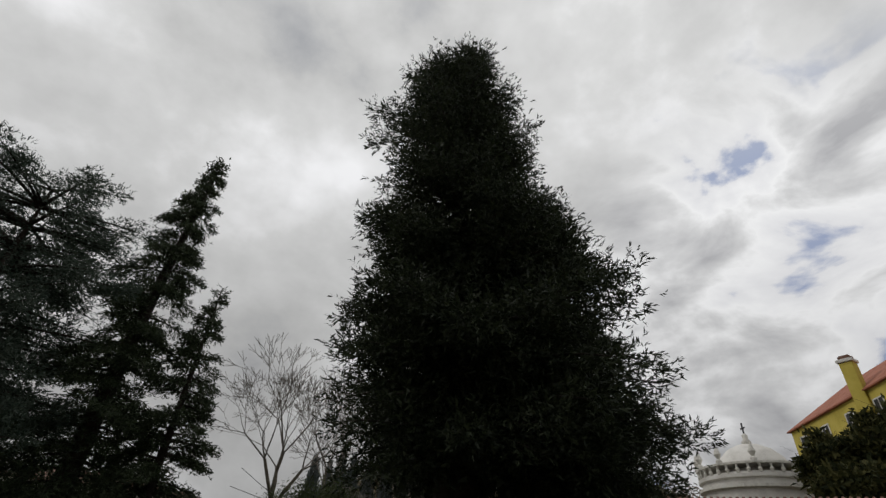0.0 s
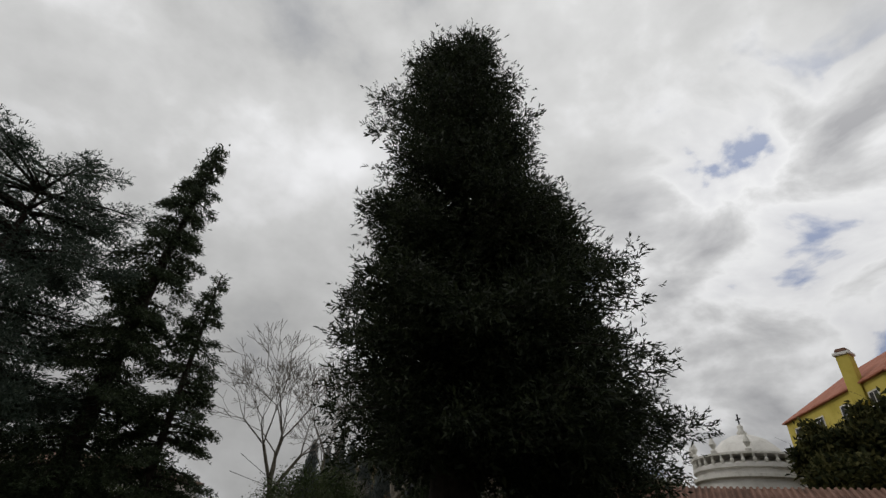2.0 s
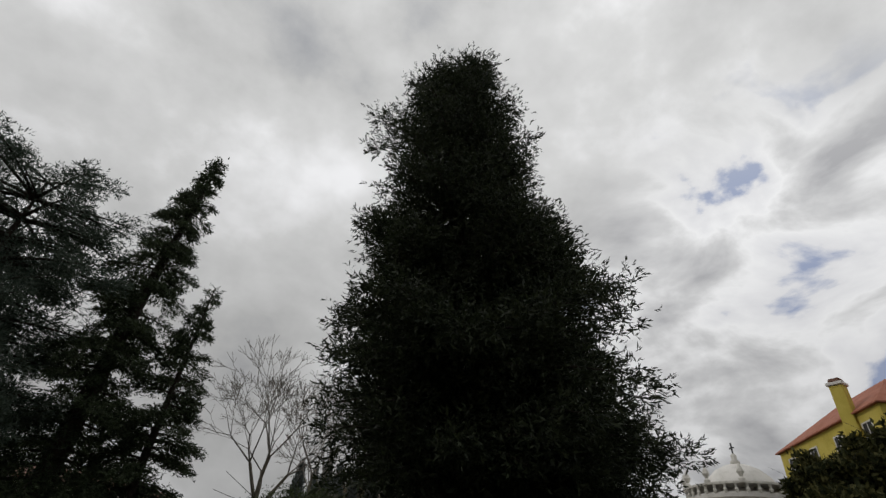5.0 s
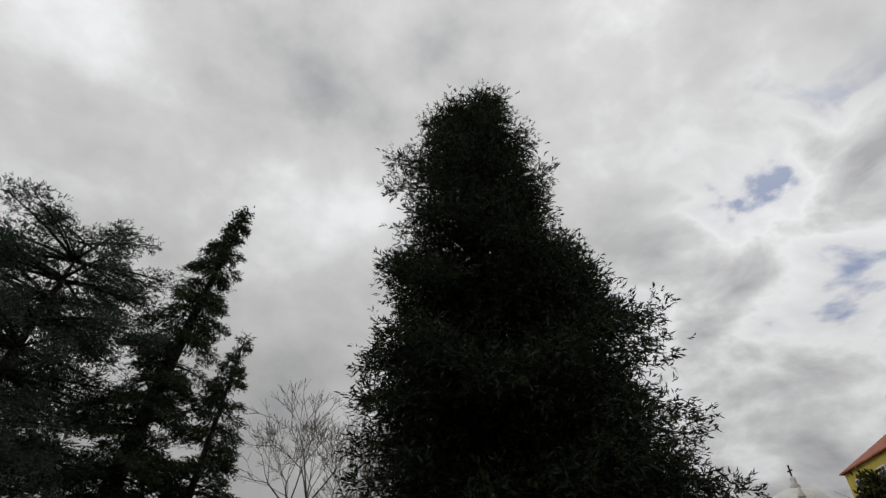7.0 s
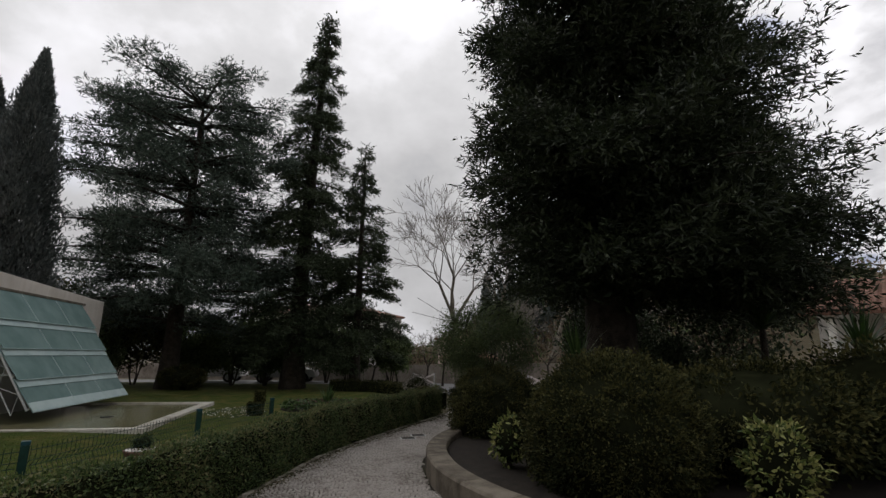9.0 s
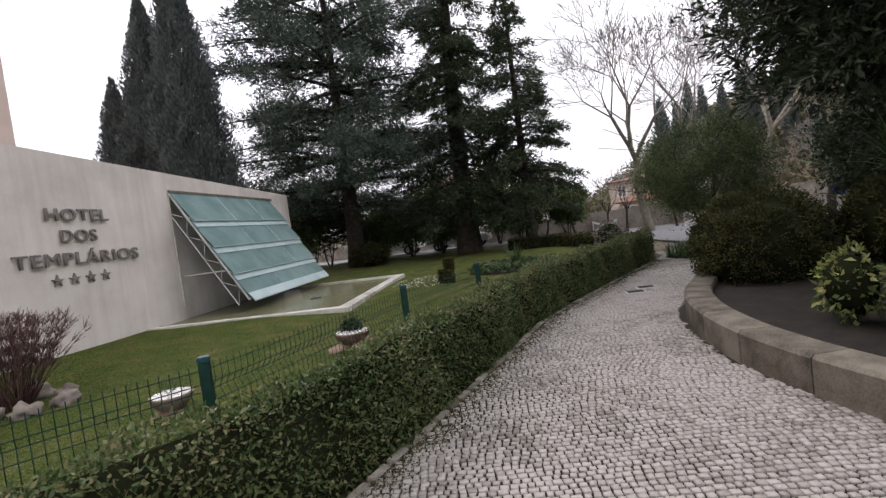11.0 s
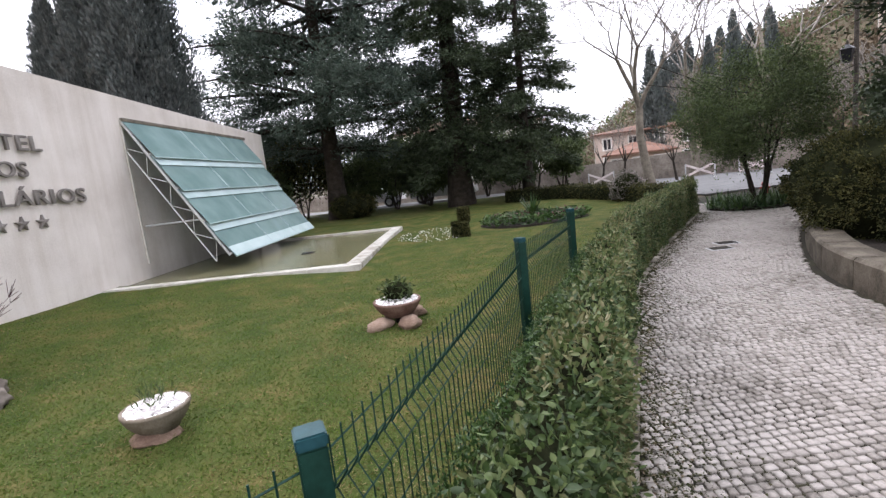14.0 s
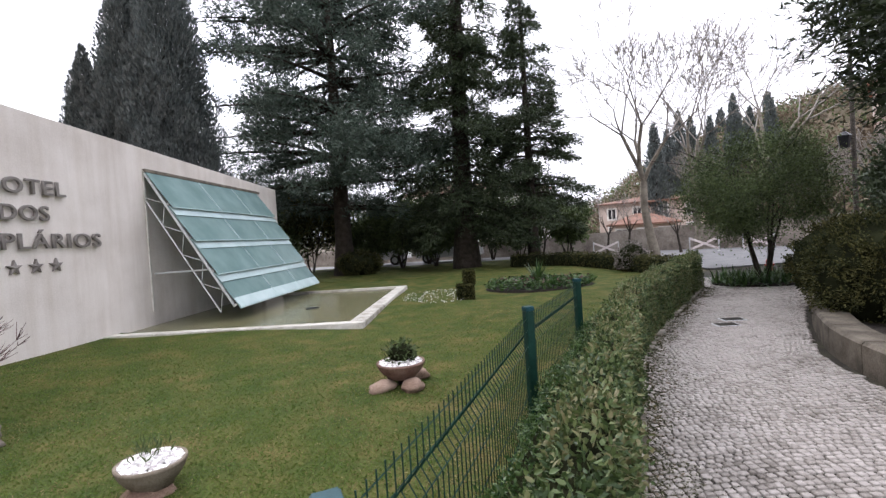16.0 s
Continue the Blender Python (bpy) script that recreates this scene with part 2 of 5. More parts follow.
M_PALE_BAR = mat("pale_barrier_paint", [(0.5, 0.42, 0.4), (0.62, 0.55, 0.53), (0.68, 0.63, 0.6)], scale=9, rough=0.6)
M_BLUE = mat("blue_sign", [(0.01, 0.04, 0.3), (0.015, 0.05, 0.38), (0.02, 0.06, 0.42)], scale=5, rough=0.4)
M_CARW = mat("white_car_paint", [(0.6, 0.6, 0.6), (0.7, 0.7, 0.7), (0.75, 0.75, 0.75)], scale=5, rough=0.25, bump=0, spec=0.5)
M_TYRE = mat("rubber", [(0.015, 0.015, 0.015), (0.02, 0.02, 0.02), (0.03, 0.03, 0.03)], scale=9, rough=0.8)


def glass_mat():
    m = bpy.data.materials.new("frosted_green_glass")
    m.use_nodes = True
    nt = m.node_tree
    b = nt.nodes["Principled BSDF"]
    b.inputs["Base Color"].default_value = (0.42, 0.62, 0.58, 1)
    b.inputs["Roughness"].default_value = 0.22
    b.inputs["Transmission Weight"].default_value = 0.35
    b.inputs["IOR"].default_value = 1.45
    geo = nt.nodes.new("ShaderNodeNewGeometry")
    n = nd(nt, "ShaderNodeTexNoise", Scale=1.6, Detail=5.0)
    nt.links.new(geo.outputs["Position"], n.inputs["Vector"])
    nt.links.new(ramp(nt, n.outputs[0], [(0.35, (0.2, 0.305, 0.293)), (0.65, (0.29, 0.41, 0.395))]), b.inputs["Base Color"])
    nt.links.new(ramp(nt, n.outputs[0], [(0.35, (0.14, 0.14, 0.14)), (0.65, (0.22, 0.22, 0.22))]), b.inputs["Roughness"])
    return m


def water_mat():
    m = mat("shallow_water", [(0.085, 0.085, 0.04), (0.13, 0.125, 0.065), (0.17, 0.16, 0.095)], scale=1.0, rough=0.24, bump=0.25, fine=9, spec=0.22)
    return m


M_GLASS = glass_mat()
# pale glass of the beads; on the strips it paints the sky's reflection
M_GLASS_B = mat("pale_bead_and_reflection", [(0.33, 0.43, 0.425), (0.42, 0.52, 0.515), (0.5, 0.59, 0.585)], scale=2, rough=0.3, bump=0.0, spec=0.5)
nt_w = M_WALL.node_tree
st = nd(nt_w, "ShaderNodeTexNoise", Scale=1.0, Detail=5.0, Roughness=0.6)
mpw = nt_w.nodes.new("ShaderNodeMapping")
mpw.inputs["Scale"].default_value = (5.0, 5.0, 0.35)
nt_w.links.new(nt_w.nodes.new("ShaderNodeNewGeometry").outputs["Position"], mpw.inputs[0])
nt_w.links.new(mpw.outputs[0], st.inputs["Vector"])
bw = nt_w.nodes["Principled BSDF"]
old = bw.inputs["Base Color"].links[0].from_socket
nt_w.links.new(mix(nt_w, 1.0, old, ramp(nt_w, st.outputs[0], [(0.32, (0.9, 0.885, 0.86)), (0.58, (1, 1, 1))]), "MULTIPLY"), bw.inputs["Base Color"])
M_WATER = water_mat()


# ---- building helpers ----
def mesh_np(name, verts, faces, material, loops=4, smooth=False):
    """A mesh from arrays of vertices and of equal-sided faces."""
    me = bpy.data.meshes.new(name)
    verts = np.asarray(verts, np.float32)
    faces = np.asarray(faces, np.int32)
    me.vertices.add(len(verts))
    me.vertices.foreach_set("co", verts.ravel())
    me.loops.add(faces.size)
    me.loops.foreach_set("vertex_index", faces.ravel())
    me.polygons.add(len(faces))
    me.polygons.foreach_set("loop_start", np.arange(len(faces), dtype=np.int32) * loops)
    me.polygons.foreach_set("loop_total", np.full(len(faces), loops, np.int32))
    if smooth:
        me.polygons.foreach_set("use_smooth", np.ones(len(faces), bool))
    me.update(calc_edges=True)
    me.materials.append(material)
    return me


def put(name, me, parent=None, label="", m=None):
    ob = new(name, me)
    if parent is not None:
        ob.parent = parent
    if m is not None:
        ob.matrix_basis = m
    if label:
        tagged(ob, label)
    return ob


def part(name, bm, material, parent=None, label="", smooth=False, m=None):
    me = bpy.data.meshes.new(name)
    bm.to_mesh(me)
    bm.free()
    if smooth:
        for p in me.polygons:
            p.use_smooth = True
    me.materials.append(material)
    return put(name, me, parent, label, m)


def thing(name, x, y, z, label, category, group="", kind="", rz=0):
    e = new(name)
    e.matrix_basis = pose(x, y, z, 0, 0, rz)
    e.empty_display_size = 0.2
    return tagged(e, label, category, group, kind)


def box(bm, x0, y0, z0, x1, y1, z1, bevel=0.0, m=None):
    r = bmesh.ops.create_cube(bm, size=1.0)
    vs = r["verts"]
    for v in vs:
        v.co = Vector(((x0 + x1) / 2 + v.co.x * (x1 - x0), (y0 + y1) / 2 + v.co.y * (y1 - y0), (z0 + z1) / 2 + v.co.z * (z1 - z0)))
    if bevel:
        es = list({e for v in vs for e in v.link_edges})
        res = bmesh.ops.bevel(bm, geom=es, offset=bevel, segments=2, affect="EDGES")
        vs = list({v for f in res["faces"] for v in f.verts} | {v for v in vs if v.is_valid})
    if m is not None:
        bmesh.ops.transform(bm, matrix=m, verts=[v for v in vs if v.is_valid])
    return bm


def new_box(*a, **k):
    return box(bmesh.new(), *a, **k)


def lathe(profile, n=24):
    """A turned solid: profile of (radius, height)."""
    bm = bmesh.new()
    rings = []
    for r, z in profile:
        rings.append([bm.verts.new((r * math.cos(2 * math.pi * i / n), r * math.sin(2 * math.pi * i / n), z)) for i in range(n)])
    for a, b in zip(rings, rings[1:]):
        for i in range(n):
            bm.faces.new((a[i], a[(i + 1) % n], b[(i + 1) % n], b[i]))
    bm.faces.new(rings[0][::-1])
    bm.faces.new(rings[-1])
    return bm


def rod(bm, a, b, r0, r1=None, n=6):
    """A tapered bar from a to b."""
    r1 = r0 if r1 is None else r1
    a, b = Vector(a), Vector(b)
    q = (b - a).to_track_quat("Z", "Y")
    ra = [bm.verts.new(a + q @ Vector((r0 * math.cos(2 * math.pi * i / n), r0 * math.sin(2 * math.pi * i / n), 0))) for i in range(n)]
    rb = [bm.verts.new(b + q @ Vector((r1 * math.cos(2 * math.pi * i / n), r1 * math.sin(2 * math.pi * i / n), 0))) for i in range(n)]
    for i in range(n):
        bm.faces.new((ra[i], ra[(i + 1) % n], rb[(i + 1) % n], rb[i]))
    bm.faces.new(ra[::-1])
    bm.faces.new(rb)
    return bm


def unit(v):
    return v / (np.linalg.norm(v, axis=-1, keepdims=True) + 1e-9)


def leaves(pos, way, length, width, curl=0.15):
    """Diamond leaves: (verts, quads). pos, way: n x 3; length, width: n."""
    n = len(pos)
    way = unit(way)
    side = unit(np.cross(way, unit(rs.normal(size=(n, 3)))))
    nor = np.cross(side, way)
    l, w = np.broadcast_to(length, n)[:, None], np.broadcast_to(width, n)[:, None]
    mid = pos + way * l * 0.45 + nor * l * curl
    v = np.stack([pos, mid + side * w / 2, pos + way * l, mid - side * w / 2], 1).reshape(-1, 3)
    f = np.arange(n * 4).reshape(-1, 4)
    return v, f


def folded_leaves(pos, way, length, width, fold=0.35):
    """Pointed oval leaves, each of two quads folded along the midrib: (verts, quads)."""
    n = len(pos)
    way = unit(way)
    side = unit(np.cross(way, unit(rs.normal(size=(n, 3)))))
    nor = np.cross(side, way)
    l, w = np.broadcast_to(length, n)[:, None], np.broadcast_to(width, n)[:, None]
    edge = lambda u, k: pos + way * l * u + side * w * k + nor * w * abs(k) * fold - nor * l * 0.12 * u * u
    tip = pos + way * l - nor * l * 0.12
    v = np.stack([pos, edge(0.28, 0.46), edge(0.66, 0.4), tip, edge(0.66, -0.4), edge(0.28, -0.46)], 1).reshape(-1, 3)
    f = (np.array([[0, 1, 2, 3], [0, 3, 4, 5]])[None] + 6 * np.arange(n)[:, None, None]).reshape(-1, 4)
    return v, f


def tubes(segs, n=5):
    """Tapered tubes: rows of a(3), b(3), ra, rb -> (verts, quads)."""
    s = np.asarray(segs, float)
    a, b, ra, rb = s[:, :3], s[:, 3:6], s[:, 6], s[:, 7]
    d = unit(b - a)
    ref = np.where(np.abs(d[:, 2:3]) > 0.9, [[1.0, 0, 0]], [[0, 0, 1.0]])
    u = unit(np.cross(d, ref))
    w = np.cross(d, u)
    ang = np.arange(n) * 2 * np.pi / n
    ring = u[:, None] * np.cos(ang)[None, :, None] + w[:, None] * np.sin(ang)[None, :, None]
    v = np.concatenate([a[:, None] + ring * ra[:, None, None], b[:, None] + ring * rb[:, None, None]], 1).reshape(-1, 3)
    i = np.arange(n)
    f = np.stack([i, (i + 1) % n, (i + 1) % n + n, i + n], 1)
    f = (f[None] + (np.arange(len(s)) * 2 * n)[:, None, None]).reshape(-1, 4)
    return v, f


def chain(pts, radii, n=10):
    """One tapered tube through the points: (verts, quads)."""
    p = np.asarray(pts, float)
    d = unit(np.gradient(p, axis=0))
    ref = np.where(np.abs(d[:, 2:3]) > 0.9, [[1.0, 0, 0]], [[0, 0, 1.0]])
    u = unit(np.cross(d, ref))
    w = np.cross(d, u)
    ang = np.arange(n) * 2 * np.pi / n
    v = p[:, None] + (u[:, None] * np.cos(ang)[None, :, None] + w[:, None] * np.sin(ang)[None, :, None]) * np.asarray(radii)[:, None, None]
    i = np.arange(n)
    f = np.stack([i, (i + 1) % n, (i + 1) % n + n, i + n], 1)
    return v.reshape(-1, 3), (f[None] + (np.arange(len(p) - 1) * n)[:, None, None]).reshape(-1, 4)


def ground_z(x, y):
    """Height of the land: level in the garden, rising to wooded slopes beyond the road."""
    e = np.clip((x - 26) / 30, 0, 1)
    e = e * e * (3 - 2 * e)
    n = np.clip((y - 20) / 30, 0, 1) * np.clip((x - 20) / 22, 0, 1)
    n = n * n * (3 - 2 * n)
    back = np.clip((y - 60) / 90, 0, 1)
    return -0.06 + 8.0 * e * np.clip((125 - y) / 50, 0.2, 1) * np.clip((y + 60) / 50, 0, 1) + 6.8 * n * np.clip((125 - y) / 50, 0.15, 1) + 2 * back * back
# ---- ground, lawn, paving ----
def curve_at(pts, y):
    ys = [p[1] for p in pts]
    return np.interp(y, ys, [p[0] for p in pts])


EDGE = [(3.0, -15.0), (5.1, -11.5), (6.85, -9.2), (7.35, -7.9), (7.82, -6.6), (8.65, -4.3), (9.75, -2.3), (11.05, -0.2), (12.1, 1.5), (12.6, 2.6)]     # hedge foot on the path side
KERB = [(14.6, 0.0), (13.4, -0.7), (12.5, -1.55), (11.75, -2.5), (11.15, -3.45), (10.58, -4.5), (10.28, -5.6), (10.2, -6.8), (10.37, -7.9), (10.7, -8.8), (11.2, -9.6), (12.1, -10.3), (13.6, -10.9), (15.5, -11.2)]


def make_ground():
    g = np.concatenate([-np.geomspace(700, 40, 22), np.linspace(-36, 100, 90), np.geomspace(106, 700, 22)])
    xx, yy = np.meshgrid(g, g)
    zz = ground_z(xx, yy)
    k = len(g)
    i = np.arange(k * k).reshape(k, k)
    f = np.stack([i[:-1, :-1], i[:-1, 1:], i[1:, 1:], i[1:, :-1]], -1).reshape(-1, 4)
    ob = put("ground", mesh_np("ground", np.stack([xx, yy, zz], -1).reshape(-1, 3), f, M_GROUND, smooth=True))
    tagged(ob, "rough grassy ground rising to wooded slopes", "ground", kind="structure")


def slab(name, outline, z0, z1, material, label, category, kind="structure"):
    bm = bmesh.new()
    top = [bm.verts.new((x, y, z1)) for x, y in outline]
    bot = [bm.verts.new((x, y, z0)) for x, y in outline]
    bm.faces.new(top)
    n = len(top)
    for i in range(n):
        bm.faces.new((top[i], bot[i], bot[(i + 1) % n], top[(i + 1) % n]))
    bmesh.ops.recalc_face_normals(bm, faces=bm.faces[:])
    return tagged(part(name, bm, material), label, category, kind=kind)


def lawn_z(x, y):
    return 0.06 + 0.10 * np.clip((4.5 - x) / 5, 0, 1) + 0.03 * np.sin(x * 1.3 + 1) * np.sin(y * 0.9)


def make_lawn():
    ys = np.linspace(-15, 17, 120)
    lim = lambda y: curve_at(EDGE, y) - 0.35 if y < 1.5 else min(13.0, 11.7 + (y - 1.5) * 0.3)
    rows = []
    for y in ys:
        l = lim(y)
        x = np.linspace(-0.05 if y < 8 else -9, l, 40)
        rows.append(np.stack([x, np.full(40, y), lawn_z(x, y)], 1))
    v = np.array(rows)
    # a sunken seat for the basin
    i = np.arange(120 * 40).reshape(120, 40)
    f = np.stack([i[:-1, :-1], i[:-1, 1:], i[1:, 1:], i[1:, :-1]], -1).reshape(-1, 4)
    c = v.reshape(-1, 3)[f].mean(1)
    inside = (c[:, 0] < 4.3) & (c[:, 1] > -1.1) & (c[:, 1] < 4.6)
    ob = put("lawn", mesh_np("lawn", v.reshape(-1, 3), f[~inside], M_LAWN, smooth=True))
    tagged(ob, "short green lawn with dry yellowish patches", "lawn", kind="structure")


def make_grass():
    n = 280000
    x = rs.uniform(0.1, 9.5, n)
    y = -9.8 + 12 * rs.power(1.0, n) * rs.uniform(0.2, 1, n)
    ok = (x < curve_at(EDGE, y) - 0.6) & ~((x < 5.0) & (y > -1.5) & (y < 4.8))
    x, y = x[ok], y[ok]
    n = len(x)
    p = np.stack([x, y, lawn_z(x, y) - 0.004], 1)
    w = np.stack([rs.normal(0, 1.0, n), rs.normal(0, 1.0, n), np.ones(n) * 0.45], 1)
    # dry thatch gathers in patches towards the fence
    worn = np.sin(x * 1.6 + 0.9 * np.sin(y * 1.1)) * np.sin(y * 1.3 + 1.1 * np.sin(x * 1.4)) + 0.7 * np.sin(x * 4.3 + y * 2.2) * np.sin(y * 3.9 - x * 1.4) * np.sin(x * 1.1 - y)
    edge = np.clip(1 - (curve_at(EDGE, y) - 0.6 - x) / 3.6, 0, 1)
    dry = rs.rand(n) < np.clip(0.06 + 0.45 * worn * (0.35 + 0.65 * edge) + 0.5 * edge, 0.03, 0.85)
    for nm, pick, m, lab in (("grass", ~dry, M_GRASS, "short green grass blades of the lawn"), ("dry_grass", dry, M_DRY, "dry yellowish grass blades near the fence")):
        k = int(pick.sum())
        v, f = leaves(p[pick], w[pick], rs.uniform(0.018, 0.042, k), rs.uniform(0.005, 0.011, k))
        tagged(put(nm, mesh_np(nm, v, f, m)), lab, "grass", kind="stuff")


def make_paving():
    tagged(slab("pavement", [(x, y) for x, y in EDGE] + [(13.6, 5.2), (22, 6.6), (26, -2), (26, -16), (3, -16)], -0.12, 0.0, M_JOINT, "dark earthy joints under pale cobbles", "pavement"), "footpath of small pale limestone cobbles with dark joints", "pavement")
    pave = bpy.data.objects["pavement"]
    meshes = []
    for k in range(8):
        r = random.Random(k)
        h = 0.0305 + r.uniform(-0.004, 0.004)
        g = 0.029 + r.uniform(-0.004, 0.003)
        top = [(sx * h * r.uniform(0.86, 1.03), sy * g * r.uniform(0.84, 1.01), 0.015 + r.uniform(-0.0015, 0.0015)) for sx, sy in ((-1, -1), (1, -1), (1, 1), (-1, 1))]
        low = [(x * 1.035, y * 1.035, 0.0115) for x, y, z in top]
        base = [(x * 1.04, y * 1.04, -0.01) for x, y, z in top]
        vs = top + low + base
        fs = [(0, 1, 2, 3)] + [(a + 4, (a + 1) % 4 + 4, (a + 1) % 4, a) for a in range(4)] + [(a + 8, (a + 1) % 4 + 8, (a + 1) % 4 + 4, a + 4) for a in range(4)]
        meshes.append((np.array(vs), np.array(fs)))
    shared = [mesh_np("cobble", v, f, M_COBBLE) for v, f in meshes]
    V, F, n = [], [], 0
    py = 0.056
    y = -15.6
    row = 0
    while y < 3.4:
        xl = float(curve_at(EDGE, y)) + 0.02
        if y < 0:
            ks = sorted(KERB, key=lambda p: p[1])
            xr = float(np.interp(y, [p[1] for p in ks], [p[0] for p in ks])) - 0.05
        else:
            xr = 14.5
        x = xl + (row % 2) * 0.03
        big = 1.0 if -11.2 < y < -1 else (2.0 if y < 0 else 1.5)
        while x < xr:
            step = 0.057 * big * rnd.uniform(0.8, 1.25)
            bend = 0.05 * math.sin((x - xl) * 1.7 + row * 0.11) + 0.10 * (x - xl) - 0.02 * (x - xl) ** 2
            cx, cy = x + step / 2, y + bend + rnd.uniform(-0.004, 0.004)
            k = rnd.randrange(8)
            a = rnd.uniform(-0.12, 0.12) + 0.05
            sx, sy = step / 0.075, big * 0.765 * rnd.uniform(0.92, 1.06)
            dz = rnd.uniform(-0.003, 0.003)
            if 7.7 < cx < 8.9 and -8.4 < cy < -7.4 and n < 300:
                ob = put("cobble", shared[k], pave)
                ob.matrix_basis = Matrix.LocRotScale((cx, cy, dz), Euler((0, 0, a)), (sx, sy, 1))
                n += 1
            else:
                v = meshes[k][0] * (sx, sy, 1)
                ca, sa = math.cos(a), math.sin(a)
                v = np.stack([v[:, 0] * ca - v[:, 1] * sa + cx, v[:, 0] * sa + v[:, 1] * ca + cy, v[:, 2] + dz], 1)
                F.append(meshes[k][1] + 12 * len(V))
                V.append(v)
            x += step
        y += py * big
        row += 1
    tagged(put("cobbles", mesh_np("cobbles", np.concatenate(V), np.concatenate(F), M_COBBLE), pave), "small pale limestone cobbles", kind="stuff")
    # inspection covers in the path
    for cx, cy in ((10.44, -2.66), (10.72, -2.3)):
        t = thing("manhole_cover", cx, cy, 0.008, "small dark square metal cover set in the cobbles", "manhole cover")
        part("frame", new_box(-0.17, -0.12, 0, 0.17, 0.12, 0.012, bevel=0.004), M_STEEL, t)
        part("lid", new_box(-0.14, -0.09, 0.012, 0.14, 0.09, 0.018, bevel=0.002), M_JOINT, t)


def make_road():
    slab("road", [(-70, 24.0), (8, 17.2), (14, 9.5), (14.4, 5.9), (22, 7.2), (40, -2), (44, 4), (26, 13.2), (16, 18.6), (8, 21.5), (-70, 30)], -0.03, 0.012, M_ROAD, "pale grey asphalt road beyond the garden", "road")


make_ground()
make_lawn()
make_road()


# ---- sign wall with glass cascade and basin ----
WALL_TOP = 3.75


def make_wall():
    # openings: the recess behind the glass is cut 0.12 deep
    bm = bmesh.new()
    box(bm, -0.35, -9.5, -0.3, -0.12, 7.0, WALL_TOP)
    slope = lambda y: 3.62 + 0.033 * (7.0 - y)
    box(bm, -0.12, -9.5, -0.3, 0.0, 0.0, WALL_TOP)
    box(bm, -0.12, 0.0, 3.36, 0.0, 5.5, WALL_TOP)
    box(bm, -0.12, 5.5, -0.3, 0.0, 7.0, WALL_TOP)
    for v in bm.verts:
        if v.co.z > 3.7:
            v.co.z = slope(v.co.y)
    ob = part("wall_sign", bm, M_WALL)
    tagged(ob, "long pale rendered concrete wall with a shallow recess", "wall", kind="structure")
    part("joint", new_box(0.0, -0.012, 2.5, 0.004, 0.0, 2.51), M_DARK, ob)


def text_mesh(body, size, depth=0.035):
    c = bpy.data.curves.new("lettering", "FONT")
    c.body, c.size, c.extrude, c.bevel_depth = body, size, depth / 2, 0.004
    c.align_x = "CENTER"
    c.space_character = 1.12
    o = bpy.data.objects.new("lettering", c)
    scene.collection.objects.link(o)
    me = bpy.data.meshes.new_from_object(o.evaluated_get(bpy.context.evaluated_depsgraph_get()))
    scene.collection.objects.unlink(o)
    bpy.data.objects.remove(o)
    bpy.data.curves.remove(c)
    me.materials.clear()
    me.materials.append(M_LEAD)
    return me


def make_sign():
    t = thing("sign_lettering", 0.0, -2.84, 1.46, "raised bronze-grey metal capital letters and stars on the wall", "sign")
    for body, yc, zb, wide, high in (("HOTEL", 0.02, 1.19, 1.42, 0.24), ("DOS", -0.03, 0.78, 0.82, 0.24), ("TEMPLÁRIOS", 0.0, 0.34, 2.85, 0.245)):
        me = text_mesh(body, 0.33)
        co = np.array([v.co[:] for v in me.vertices])
        lo, hi = co.min(0), co.max(0)
        caps = 0.24
        sx = wide / (hi[0] - lo[0])
        sy = high / caps
        T = Matrix.Translation((0.045, yc, zb)) @ Matrix.Rotation(math.pi / 2, 4, "Z") @ Matrix.Rotation(math.pi / 2, 4, "X") @ Matrix.Diagonal((sx, sy, 1, 1)) @ Matrix.Translation((-(lo[0] + hi[0]) / 2, 0, 0))
        for i, ch in enumerate(body):
            pre, one = text_mesh(body[:i + 1], 0.33), text_mesh(ch, 0.33)
            pw = [v.co.x for v in pre.vertices]
            ox = [v.co.x for v in one.vertices]
            right = lo[0] + (max(pw) - min(pw))
            one.transform(T @ Matrix.Translation((right - max(ox), 0, 0)))
            put("letter", one, t)
    for k in range(4):
        bm = bmesh.new()
        ring = [(math.sin(math.pi * i / 5) * (0.12 if i % 2 == 0 else 0.05), math.cos(math.pi * i / 5) * (0.12 if i % 2 == 0 else 0.05)) for i in range(10)]
        fr = [bm.verts.new((0.04, a * 1.05, b)) for a, b in ring]
        bk = [bm.verts.new((0.0, a * 1.05, b)) for a, b in ring]
        tip = bm.verts.new((0.06, 0, 0))
        for i in range(10):
            bm.faces.new((fr[i], fr[(i + 1) % 10], tip))
            bm.faces.new((fr[i], bk[i], bk[(i + 1) % 10], fr[(i + 1) % 10]))
        bmesh.ops.recalc_face_normals(bm, faces=bm.faces[:])
        part("star", bm, M_LEAD, t, m=pose(0, -0.63 + 0.365 * k, 0.06))


